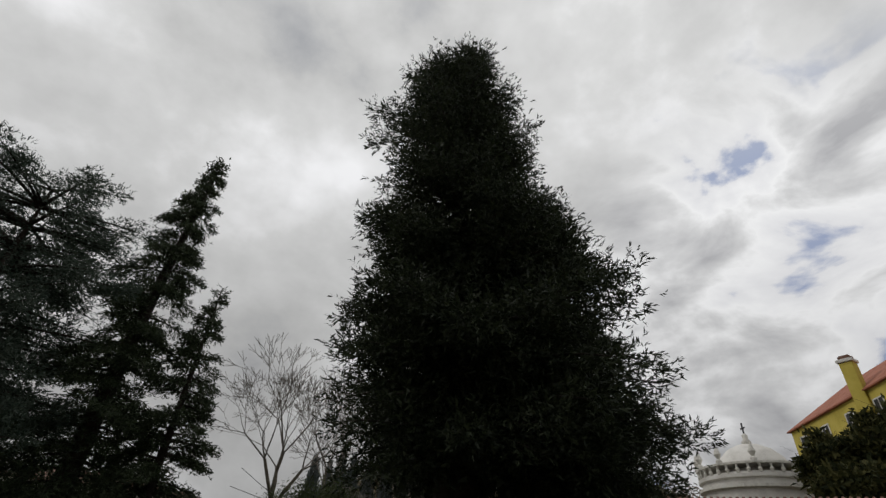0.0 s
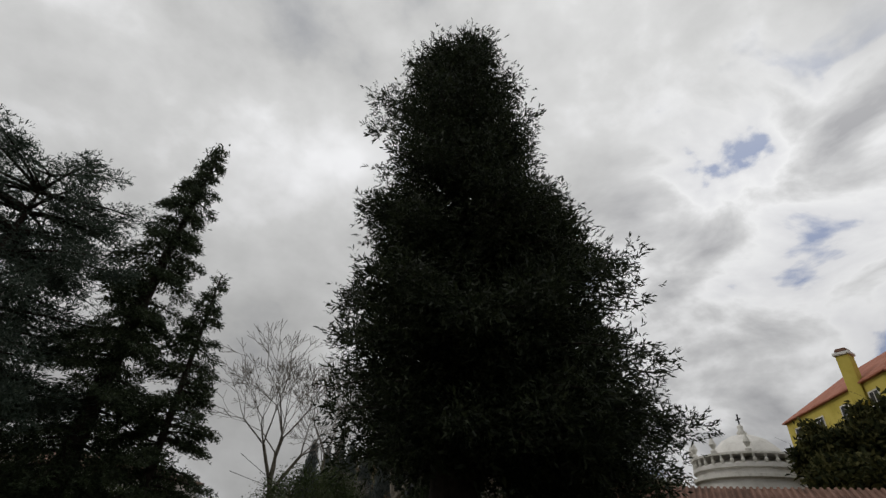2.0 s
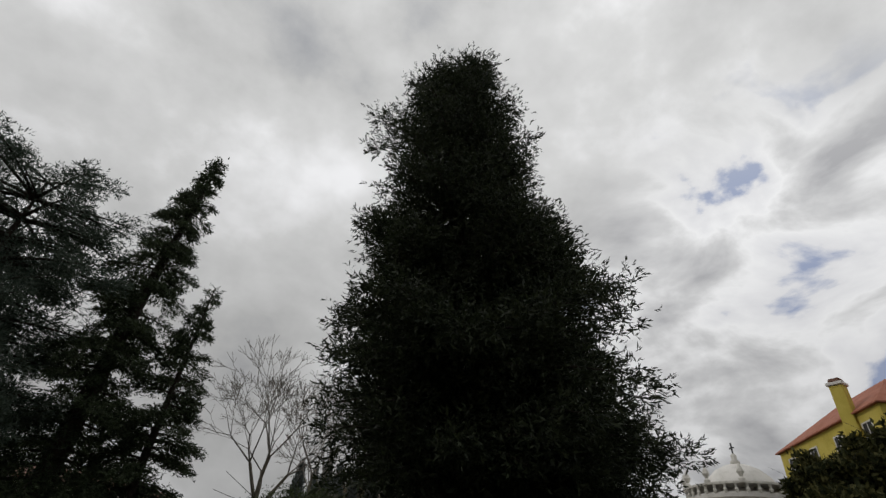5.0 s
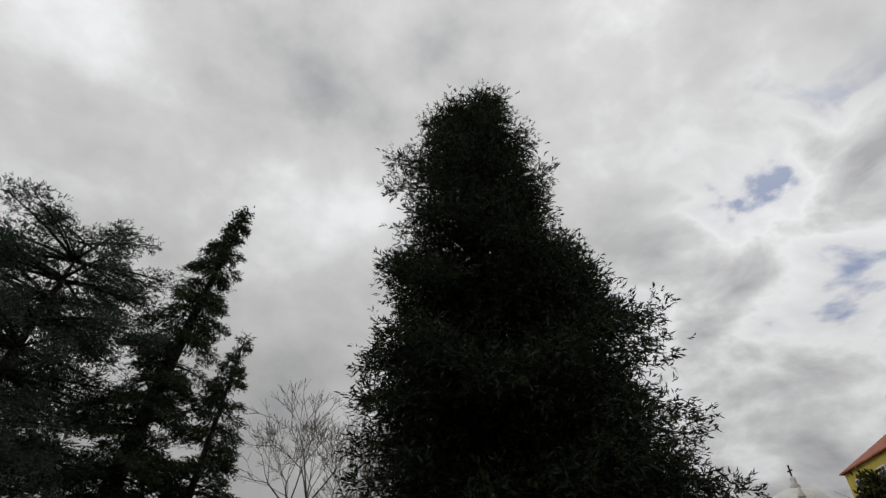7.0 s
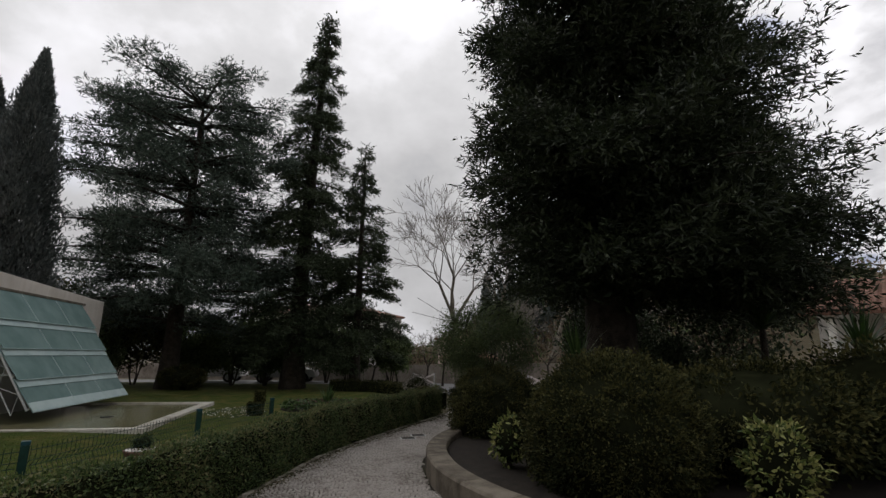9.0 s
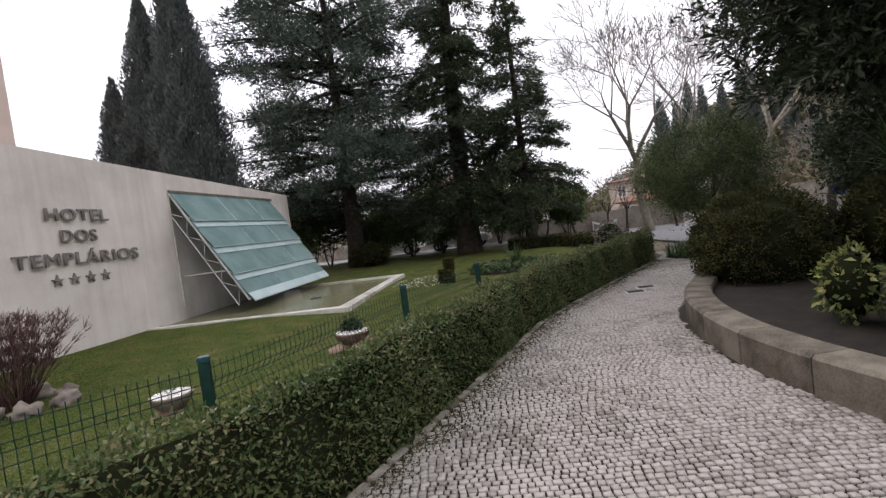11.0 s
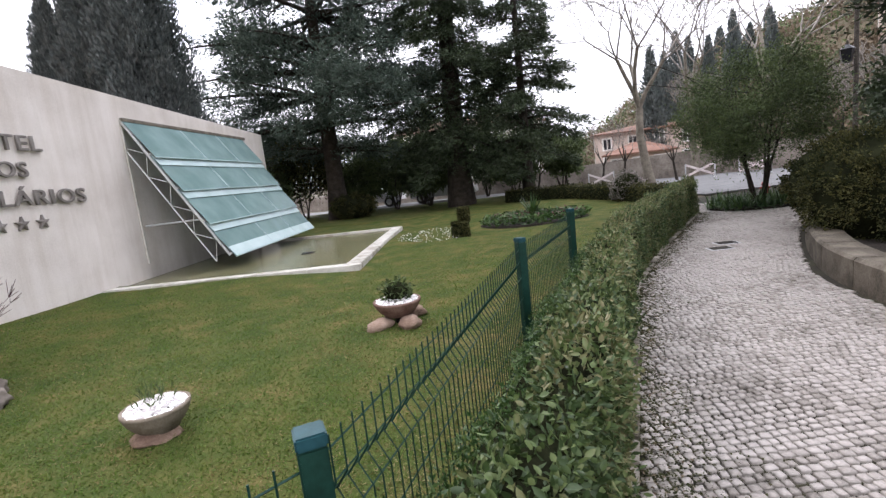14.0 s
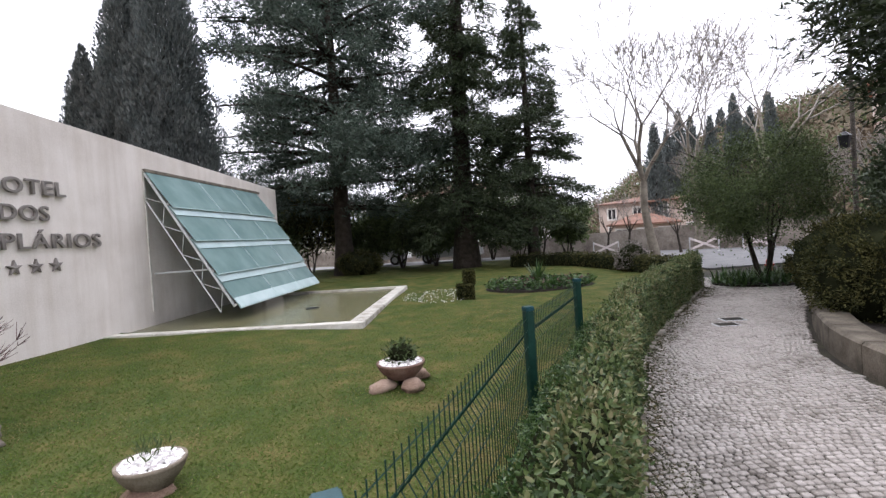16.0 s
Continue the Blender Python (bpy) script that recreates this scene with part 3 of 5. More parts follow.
def make_glass():
    t = thing("glass_cascade", 0.0, 0.0, 0.0, "stepped sloping cascade of frosted green glass panes on a steel frame", "water feature")
    top, foot = Vector((0.02, 0, 3.32)), Vector((1.75, 0, 0.38))
    way = (foot - top)
    length = way.length
    d = way.normalized()
    nrm = Vector((-d.z, 0, d.x))
    if nrm.x < 0:
        nrm = -nrm
    q = lambda s, y, h: top + d * s + nrm * h + Vector((0, y, 0))
    tiers = 4
    tl = length / tiers
    y0, y1 = -0.06, 5.3
    cols = [-0.06, 1.95, 3.65, 5.3]
    for k in range(tiers):
        a, b = k * tl, (k + 1) * tl + 0.10
        ha, hb = 0.03, 0.115
        for c0, c1 in zip(cols, cols[1:]):
            bm = bmesh.new()
            p = [q(a, c0 + 0.006, ha), q(a, c1 - 0.006, ha), q(b, c1 - 0.006, hb), q(b, c0 + 0.006, hb)]
            up = [bm.verts.new(v + nrm * 0.012) for v in p]
            lo = [bm.verts.new(v) for v in p]
            bm.faces.new(up)
            bm.faces.new(lo[::-1])
            for i in range(4):
                bm.faces.new((up[i], lo[i], lo[(i + 1) % 4], up[(i + 1) % 4]))
            bmesh.ops.recalc_face_normals(bm, faces=bm.faces[:])
            part("pane", bm, M_GLASS, t)
        if k:
            # added pale strip: bright reflection below the upper tier, put in as colour
            bm = bmesh.new()
            p = [q(a + 0.02, y0 + 0.01, ha + 0.03), q(a + 0.02, y1 - 0.01, ha + 0.03), q(a + 0.27, y1 - 0.01, ha + 0.055), q(a + 0.27, y0 + 0.01, ha + 0.055)]
            up = [bm.verts.new(v + nrm * 0.006) for v in p]
            lo = [bm.verts.new(v) for v in p]
            bm.faces.new(up)
            bm.faces.new(lo[::-1])
            for i in range(4):
                bm.faces.new((up[i], lo[i], lo[(i + 1) % 4], up[(i + 1) % 4]))
            bmesh.ops.recalc_face_normals(bm, faces=bm.faces[:])
            part("reflection_strip", bm, M_GLASS_B, t)
        if k == tiers - 1:
            # the reflection along the lowest edge, likewise added as a pale strip
            bm = bmesh.new()
            p = [q(b - 0.26, y0 + 0.01, hb - 0.01), q(b - 0.26, y1 - 0.01, hb - 0.01), q(b - 0.01, y1 - 0.01, hb + 0.02), q(b - 0.01, y0 + 0.01, hb + 0.02)]
            up = [bm.verts.new(v + nrm * 0.006) for v in p]
            lo = [bm.verts.new(v) for v in p]
            bm.faces.new(up)
            bm.faces.new(lo[::-1])
            for i in range(4):
                bm.faces.new((up[i], lo[i], lo[(i + 1) % 4], up[(i + 1) % 4]))
            bmesh.ops.recalc_face_normals(bm, faces=bm.faces[:])
            part("foot_reflection_strip", bm, M_GLASS_B, t)
        # a pale ground edge finishes each tier's foot
        part("edge_bead", rod(bmesh.new(), q(b, y0 + 0.005, hb + 0.006), q(b, y1 - 0.005, hb + 0.006), 0.012, n=6), M_GLASS_B, t)
        # steel lip and bearer under each tier's foot
        bm = bmesh.new()
        rod(bm, q(b - 0.12, y0, hb - 0.05), q(b - 0.12, y1, hb - 0.05), 0.022)
        part("bearer", bm, M_STEEL, t)
    for yj in cols[1:-1]:
        for k in range(tiers):
            a, b = k * tl + 0.01, (k + 1) * tl + 0.09
            part("joint_bead", rod(bmesh.new(), q(a, yj, 0.046), q(b, yj, 0.133), 0.006, n=4), M_GLASS_B, t)
    for y in (-0.03, 1.94, 3.64, 5.27):
        bm = bmesh.new()
        rod(bm, q(0, y, 0.0), q(length, y, 0.02), 0.03, n=8)
        part("rafter", bm, M_STEEL, t)
    for y in (-0.03, 5.27):
        low = lambda s: q(s, y, -0.3)
        n = 4
        pts = [low(length * (0.12 + 0.86 * i / n)) for i in range(n + 1)]
        part("lower_chord", rod(bmesh.new(), pts[0], pts[-1], 0.016), M_STEEL, t)
        for i in range(n):
            s = length * (0.12 + 0.86 * (i + 0.5) / n)
            for e in (pts[i], pts[i + 1]):
                part("brace", rod(bmesh.new(), e, q(s, y, 0), 0.009), M_STEEL, t)
    bm = bmesh.new()
    rod(bm, (0.0, 0.1, 1.18), (1.35, 0.1, 1.2), 0.022)
    part("strut", bm, M_STEEL, t)
    part("top_channel", new_box(0.002, -0.06, 3.34, 0.075, 5.5, 3.41, bevel=0.005), M_BARK_G, t, "dull bronze channel along the head of the glass")
    part("side_channel", new_box(0.002, -0.075, 0.4, 0.03, -0.03, 3.38, bevel=0.004), M_RIM, t, "grey vertical channel on the wall")
    part("head_flashing", new_box(-0.1, -0.02, 3.3, 0.05, 5.52, 3.36, bevel=0.006), M_STEEL, t)


def make_basin():
    t = thing("basin", 0, 0, 0, "shallow pool with a pale stone rim and murky water", "pool")
    rim = [(0.0, -1.5, 4.8, -1.25), (4.5, -1.25, 4.8, 4.8), (0.0, 4.6, 4.5, 4.8)]
    for x0, ya, x1, yb in rim:
        n = max(2, int(max(x1 - x0, yb - ya) / 0.9))
        for i in range(n):
            if x1 - x0 > yb - ya:
                b = new_box(x0 + (x1 - x0) * i / n + 0.003, ya, -0.05, x0 + (x1 - x0) * (i + 1) / n - 0.003, yb, 0.15, bevel=0.012)
            else:
                b = new_box(x0, ya + (yb - ya) * i / n + 0.003, -0.05, x1, ya + (yb - ya) * (i + 1) / n - 0.003, 0.15, bevel=0.012)
            part("rim_stone", b, M_RIM, t)
    bm = bmesh.new()
    vs = [bm.verts.new((x, y, 0.09)) for x, y in ((0, -1.3), (4.6, -1.3), (4.6, 4.7), (0, 4.7))]
    bm.faces.new(vs)
    part("water", bm, M_WATER, t)
    bm = lathe([(0.16, 0.0), (0.16, 0.02), (0.05, 0.03)], 12)
    part("drain", bm, M_DARK, t, m=pose(3.0, 1.2, 0.085))


make_wall()
make_sign()
make_glass()
make_basin()


# ---- hedges ----
def hedge(name, pts, width, height, material, density, size, label, base=0.0):
    """A clipped hedge along pts, which is its middle line."""
    pts = np.array(pts, float)
    seg = np.linalg.norm(np.diff(pts, axis=0), axis=1)
    s = np.concatenate([[0], np.cumsum(seg)])
    n = int(s[-1] / 0.25) + 2
    u = np.linspace(0, s[-1], n)
    mid = np.stack([np.interp(u, s, pts[:, 0]), np.interp(u, s, pts[:, 1])], 1)
    tan = unit(np.gradient(mid, axis=0))
    nor = np.stack([tan[:, 1], -tan[:, 0]], 1)
    t = thing(name, float(mid[0, 0]), float(mid[0, 1]), 0, label, "hedge")
    off = np.array([mid[0, 0], mid[0, 1], 0])
    ins = 0.05
    sec = [(-width / 2 + ins, 0.0), (-width / 2 + ins, height - ins), (width / 2 - ins, height - ins), (width / 2 - ins, 0.0)]
    v = np.array([[(*(mid[i] + nor[i] * a), base + b) for a, b in sec] for i in range(n)]) - off
    f = [[i * 4 + k, i * 4 + k + 1, i * 4 + k + 5, i * 4 + k + 4] for i in range(n - 1) for k in range(3)] + [[0, 1, 2, 3], [n * 4 - 1, n * 4 - 2, n * 4 - 3, n * 4 - 4]]
    # added solid core, coloured as the shade behind the leaves
    put("shade_core", mesh_np("shade_core", v.reshape(-1, 3), f, M_CORE), t)
    per = 2 * height + width
    k = int(density * per * s[-1])
    uu = rs.uniform(0, s[-1], k)
    c = np.stack([np.interp(uu, u, mid[:, 0]), np.interp(uu, u, mid[:, 1])], 1)
    nn = unit(np.stack([np.interp(uu, u, nor[:, 0]), np.interp(uu, u, nor[:, 1])], 1))
    w = rs.uniform(0, per, k)
    side = np.where(w < height, -1, np.where(w > height + width, 1, 0))
    a = np.where(side == 0, w - height - width / 2, side * width / 2)
    b = np.where(side == -1, w, np.where(side == 1, per - w, height))
    wob = 0.035 * np.sin(uu * 3.1 + a * 5) + 0.02 * np.sin(uu * 7.7 + b * 9)
    dep = rs.normal(-0.01, 0.03, k) + wob
    out = np.where(side[:, None] == 0, [[0, 0, 1.0]], np.concatenate([nn * side[:, None], np.zeros((k, 1))], 1))
    p = np.concatenate([c + nn * a[:, None], (base + b)[:, None]], 1) + out * dep[:, None] - off
    d = out * 0.7 + rs.normal(0, 0.85, (k, 3)) + [0, 0, 0.15]
    lv, lf = folded_leaves(p, d, rs.uniform(0.65, 1.3, k) * size, rs.uniform(0.42, 0.62, k) * size)
    put("foliage", mesh_np("foliage", lv, lf, material), t)
    return t


mid_line = [(x - 0.155, y + 0.055) for x, y in EDGE if y < 2]
hedge("clipped_hedge", [p for p in mid_line if p[1] > -12.5], 0.22, 0.8, M_HEDGE, 3000, 0.035, "long low clipped hedge of glossy green leaves beside the path")
hedge("low_box_row", [(6.42, -9.3), (6.56, -8.75), (6.94, -7.8), (7.36, -6.57), (7.98, -4.93), (8.4, -4.1)], 0.22, 0.56, M_STRAP, 3600, 0.024, "low row of small-leaved green box plants along the fence")
hedge("far_hedge", [(12.4, 3.2), (11.7, 8.0), (10.6, 10.4), (8.6, 11.2)], 0.5, 0.56, M_BOX, 380, 0.07, "dark clipped hedge closing the lawn")


def make_edging():
    t = thing("path_edging", 0, 0, 0, "narrow row of pale edging stones at the hedge foot", "edging", kind="structure")
    y = -11.0
    while y < 1.6:
        x = float(curve_at(EDGE, y))
        x2 = float(curve_at(EDGE, y + 0.22))
        a = math.atan2(0.22, x2 - x)
        part("stone", new_box(-0.1, -0.035, -0.02, 0.1, 0.035, 0.03 + rnd.uniform(-0.008, 0.008), bevel=0.006), M_EDGE, t, m=Matrix.Translation((x, y, 0)) @ Matrix.Rotation(a, 4, "Z"))
        y += 0.22


make_edging()


# ---- planter on the other side of the path ----
def make_planter():
    t = thing("planter_kerb", 0, 0, 0, "curved raised kerb of worn grey limestone blocks", "kerb", kind="structure")
    pts = np.array(KERB)
    seg = np.linalg.norm(np.diff(pts, axis=0), axis=1)
    s = np.concatenate([[0], np.cumsum(seg)])
    n = int(s[-1] / 0.85)
    fine = lambda u: np.array([np.interp(u, s, pts[:, 0]), np.interp(u, s, pts[:, 1])])
    sm = lambda u: sum(fine(u + k * 0.15) for k in range(-3, 4)) / 7
    for i in range(n):
        u0, u1 = s[-1] * i / n + 0.006, s[-1] * (i + 1) / n - 0.006
        bm = bmesh.new()
        cols = []
        for j in range(5):
            u = u0 + (u1 - u0) * j / 4
            p = sm(u)
            d = sm(u + 0.05) - sm(u - 0.05)
            d = d / np.linalg.norm(d)
            o = np.array([-d[1], d[0]])
            if o[0] < 0 and p[1] > -9.5:
                o = -o
            a = p + o * 0.34
            prof = [(p, -0.05), (p, 0.29), (p + o * 0.03, 0.32), (a - o * 0.02, 0.32), (a, 0.3), (a, -0.05)]
            cols.append([bm.verts.new((q[0], q[1], z)) for q, z in prof])
        for c0, c1 in zip(cols, cols[1:]):
            for k in range(5):
                bm.faces.new((c0[k], c0[k + 1], c1[k + 1], c1[k]))
        bm.faces.new(cols[0])
        bm.faces.new(cols[-1][::-1])
        bmesh.ops.recalc_face_normals(bm, faces=bm.faces[:])
        part("kerb_stone", bm, M_KERB, t)
    inner = [(x + (0.3 if y > -9 else 0.2), y + (0.25 if y < -8.5 else 0)) for x, y in KERB]
    slab("planting_bed", inner + [(25, -11.2), (25, 0.0)], -0.1, 0.22, M_SOIL, "dark bare soil under the shrubs", "soil")


make_planter()


def ball(name, x, y, rx, ry, z0, z1, material, n, size, label, cat="bush", lump=0.06, stem=True):
    """A clipped rounded bush."""
    t = thing(name, x, y, 0, label, cat)
    h = (z1 - z0) / 2
    d = unit(rs.normal(size=(n, 3)))
    bumps = 1 + lump * np.sin(d[:, 0] * 5 + x) * np.sin(d[:, 1] * 6 + y) + lump * 0.7 * np.sin(d[:, 2] * 9 + x)
    r = np.array([rx, ry, h])
    if n > 5000:
        # short upright tufts give the clipped face its grain
        tuft = unit(rs.normal(size=(n // 45, 3)))
        off = rs.normal(0, 0.045, (n, 3)) * [1, 1, 1.5]
        d = unit(tuft[rs.randint(0, len(tuft), n)] + off)
        bumps = bumps * (1.035 - 0.7 * np.linalg.norm(off, axis=1))
    p = d * r * (bumps * (1 - np.abs(rs.normal(0, 0.035, n)) + 0.05 * (rs.rand(n) < 0.12) * rs.rand(n)))[:, None] + [0, 0, z0 + h]
    v, f = leaves(p, d + rs.normal(0, 0.6, (n, 3)), rs.uniform(0.6, 1.3, n) * size, rs.uniform(0.35, 0.6, n) * size)
    put("foliage", mesh_np("foliage", v, f, material), t)
    # dark ellipsoid filler gives the bush its inner shade by colour
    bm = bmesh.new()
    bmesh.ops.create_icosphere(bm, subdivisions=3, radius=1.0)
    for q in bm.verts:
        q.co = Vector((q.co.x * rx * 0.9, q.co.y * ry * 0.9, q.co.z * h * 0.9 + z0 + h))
    part("shade_core", bm, M_CORE, t, smooth=True)
    if stem:
        bm = bmesh.new()
        rod(bm, (0, 0, 0), (0, 0, z0 + h * 0.5), 0.05, 0.04)
        part("stem", bm, M_BARK, t)
    return t


ball("round_bush", 12.12, -3.6, 0.98, 0.98, -0.22, 1.58, M_BOX, 26000, 0.045, "large dark green bush clipped into a ball")
ball("round_bush", 12.36, -7.75, 1.12, 1.12, -0.25, 1.84, M_BOX, 42000, 0.05, "very large dark green bush clipped into a ball")
ball("round_bush", 12.8, -1.85, 0.8, 0.8, 0.1, 1.45, M_BOX, 9000, 0.055, "medium dark green bush clipped into a ball")
ball("round_bush", 13.5, -4.3, 0.6, 0.6, 0.22, 1.5, M_BOX, 7000, 0.06, "small dark bush clipped into a ball")
ball("variegated_bush", 13.3, -9.25, 0.31, 0.31, 0.3, 1.1, M_VARIEG, 1100, 0.07, "shrub with yellow and green variegated leaves", lump=0.2)
ball("variegated_bush", 11.35, -6.6, 0.22, 0.25, 0.25, 0.9, M_VARIEG, 450, 0.08, "shrub with yellow and green variegated leaves", lump=0.2)
ball("dark_shrub", 14.6, -7.6, 1.5, 1.3, 0.2, 1.7, M_BOX, 14000, 0.08, "broad dark evergreen shrub", lump=0.15)
ball("dark_shrub", 17.3, -8.2, 1.8, 1.8, 0.2, 2.1, M_BOX, 14000, 0.09, "broad dark evergreen shrub", lump=0.15)
ball("flowering_shrub", 12.0, 5.9, 0.5, 0.5, 0.02, 0.98, M_PALE_FL, 2600, 0.06, "rounded shrub covered in small pale pinkish flowers", lump=0.15)
ball("clipped_shrub", 1.9, 11.2, 1.0, 0.7, 0.05, 1.25, M_BOX, 7000, 0.07, "low dark clipped bush on the lawn")
# ---- trees ----
def conifer(name, x, y, height, trunk_r, radius, clear, branches, twigs, leaf, droop, material, label, seed, lean=(0, 0), up=0.0, layered=False, bulge=None, tufts=0.0, low=1.05, spray=4, wide=1.0, inner=0, heavy=None, sites=0, crest=0.0):
    """A conifer: trunk, whorled limbs and sprays of needles. radius(f): limb length at height fraction f."""
    r = np.random.RandomState(seed)
    t = thing(name, x, y, 0, label, "tree")
    segs = []
    k = 10
    axis = lambda f: np.array([lean[0] * f * f, lean[1] * f * f, height * f])
    for i in range(k):
        a, b = i / k, (i + 1) / k
        ra, rb = trunk_r * (1 - a) ** 0.9 + 0.02, trunk_r * (1 - b) ** 0.9 + 0.02
        if i == 0:
            ra *= 1.35
        pa, pb = axis(a), axis(b)
        pa = pa + (r.normal(0, 0.04, 3) * (0 if i == 0 else 1))
        segs.append([*axis(a), *pb, ra, rb])
    v, f = chain([s_[:3] for s_ in segs] + [segs[-1][3:6]], [s_[6] for s_ in segs] + [segs[-1][7]], 12)
    put("trunk", mesh_np("trunk", v, f, M_BARK, smooth=True), t)
    limbs, P, W, S = [], [], [], []
    for i in range(branches):
        fz = clear + (1 - clear) * ((i + r.uniform(0, 1)) / branches) ** low
        if layered:
            fz = clear + (1 - clear) * (round((fz - clear) / (1 - clear) * layered) + r.uniform(-0.12, 0.12)) / layered
        fz = min(max(fz, clear * 0.8), 0.99)
        az = r.uniform(0, 2 * math.pi)
        reach = r.uniform(0.62, 1.12)
        if sites:
            # limbs gather in a few strong boughs with gaps between
            sr = np.random.RandomState(seed * 100 + i % sites)
            fz = clear + (1 - clear) * ((i % sites + sr.uniform(0, 1)) / sites) ** low + r.normal(0, 0.009)
            fz = min(max(fz, clear * 0.9), 0.995)
            az = sr.uniform(0, 2 * math.pi) + r.normal(0, 0.17)
            reach = sr.uniform(0.74, 1.08) * r.uniform(0.86, 1.06)
        if heavy is not None and r.rand() < 0.3 and fz < 0.5:
            az = r.normal(heavy, 0.75)
        ln = radius(fz) * reach
        if bulge:
            ln *= bulge(az, fz)
        if ln < 0.15:
            ln = 0.15
        base = axis(fz)
        hd = np.array([math.cos(az), math.sin(az), 0])
        n = 6
        pts = []
        rise = up + r.uniform(-0.1, 0.1) + crest * max(0.0, fz - 0.86) / 0.14
        for j in range(n + 1):
            s = j / n
            pts.append(base + hd * ln * s + np.array([0, 0, ln * (rise * s - droop * s * s)]))
        pts = np.array(pts)
        th = 0.012 + 0.018 * ln
        for j in range(n):
            limbs.append([*pts[j], *pts[j + 1], th * (1 - j / n) + 0.006, th * (1 - (j + 1) / n) + 0.006])
        m = max(4, int(twigs * ln))
        s = np.clip(r.beta(1.5, 1.0, m), 0.08, 1.0)
        c = np.stack([np.interp(s, np.linspace(0, 1, n + 1), pts[:, q]) for q in range(3)], 1)
        sd = np.array([-hd[1], hd[0], 0])
        spread = ln * 0.36 * (1.08 - s) + 0.12
        lat = r.uniform(-1, 1, m)
        c = c + sd * (lat * spread)[:, None] + hd * (np.abs(lat) * spread * 0.5)[:, None] + r.normal(0, 0.07 + 0.015 * ln, (m, 3)) - [0, 0, 1] * (np.abs(lat) * spread * droop * 0.7)[:, None]
        w = hd * 0.9 + sd * (lat * 0.9)[:, None] + [0, 0, -droop * 0.9 + up * 0.3] + r.normal(0, 0.25, (m, 3))
        if tufts:
            kt = max(3, int(ln * tufts))
            ts = r.uniform(0.35, 1.04, kt)
            tc = np.stack([np.interp(ts, np.linspace(0, 1, n + 1), pts[:, q_]) for q_ in range(3)], 1) + sd * (r.uniform(-1, 1, kt) * ln * 0.3 * (1.15 - ts))[:, None] + [0, 0, 1] * r.normal(0.05, 0.12, (kt, 1))
            g = r.rand(m) < 0.72
            pick = r.randint(0, kt, m)
            c[g] = tc[pick[g]] + r.normal(0, 0.17, (int(g.sum()), 3)) * [1.2, 1.2, 0.9]
            w[g] = (c[g] - tc[pick[g]]) * 4 + hd * 0.6 + [0, 0, 0.1]
        P.append(c)
        W.append(w)
        S.append(np.full(m, 1.0))
    P, W = np.concatenate(P), unit(np.concatenate(W))
    v, f = tubes(limbs, 4)
    tagged(put("bough_work", mesh_np("bough_work", v, f, M_BARK), t), kind="stuff")
    if inner:
        # old shaded foliage deep in the crown
        pick = r.randint(0, len(limbs), inner)
        L = np.array(limbs)[pick]
        ip = L[:, :3] + (L[:, 3:6] - L[:, :3]) * r.uniform(0, 1, (inner, 1))
        ip[:, :2] *= 0.76
        ip += r.normal(0, 0.22, ip.shape)
        lv, lf = leaves(ip, r.normal(0, 1, ip.shape), r.uniform(0.16, 0.27, inner), r.uniform(0.07, 0.12, inner))
        put("inner_foliage", mesh_np("inner_foliage", lv, lf, material), t, "dark old foliage inside the crown")
    # each twig carries a small spray
    q = spray
    PP = np.repeat(P, q, 0) + np.repeat(W, q, 0) * (np.tile(np.linspace(0, 0.8, q), len(P)) * leaf)[:, None]
    WW = np.repeat(W, q, 0) + r.normal(0, 0.55, (len(P) * q, 3))
    lv, lf = leaves(PP, WW, r.uniform(0.7, 1.25, len(PP)) * leaf, r.uniform(0.13, 0.24, len(PP)) * leaf * wide)
    put("crown", mesh_np("crown", lv, lf, material), t)
    return t


RED_TURN = radians(-32)


def red_reach(a, f):
    """Limb length of the redwood by direction and height: wide low boughs on one side, a blunt lopsided head."""
    near = float(np.interp(f, [0.17, 0.25, 0.3, 0.36, 0.42, 0.48, 0.55, 0.61, 0.7, 0.76, 0.83, 0.95, 1.0], [2.7, 3.3, 3.0, 3.0, 2.8, 2.7, 2.6, 3.0, 3.3, 3.0, 2.3, 1.7, 1.0]))
    far = float(np.interp(f, [0.17, 0.22, 0.3, 0.36, 0.41, 0.48, 0.55, 0.62, 0.7, 0.8, 0.88, 1.0], [4.2, 5.0, 5.2, 5.0, 4.6, 4.1, 3.5, 2.6, 2.4, 2.5, 2.0, 1.0]))
    return near + (far - near) * (1 + math.cos(a - RED_TURN)) / 2


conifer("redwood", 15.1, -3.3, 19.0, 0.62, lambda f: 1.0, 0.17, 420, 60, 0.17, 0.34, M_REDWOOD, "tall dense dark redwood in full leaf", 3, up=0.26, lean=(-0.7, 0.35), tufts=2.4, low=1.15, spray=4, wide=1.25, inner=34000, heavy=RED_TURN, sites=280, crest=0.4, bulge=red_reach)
conifer("cedar", 1.05, 12.0, 15.9, 0.42, lambda f: float(np.interp(f, [0.2, 0.3, 0.5, 0.75, 0.92, 1.0], [5.4, 6.0, 6.0, 5.4, 4.6, 3.2])), 0.2, 160, 56, 0.2, 0.14, M_CEDAR,
        "spreading blue-green cedar with layered level boughs", 5, up=0.1, layered=11, tufts=1.6, wide=1.15, inner=5000, crest=0.1, bulge=lambda a, f: 1.02 - 0.12 * max(0.0, math.cos(a)))
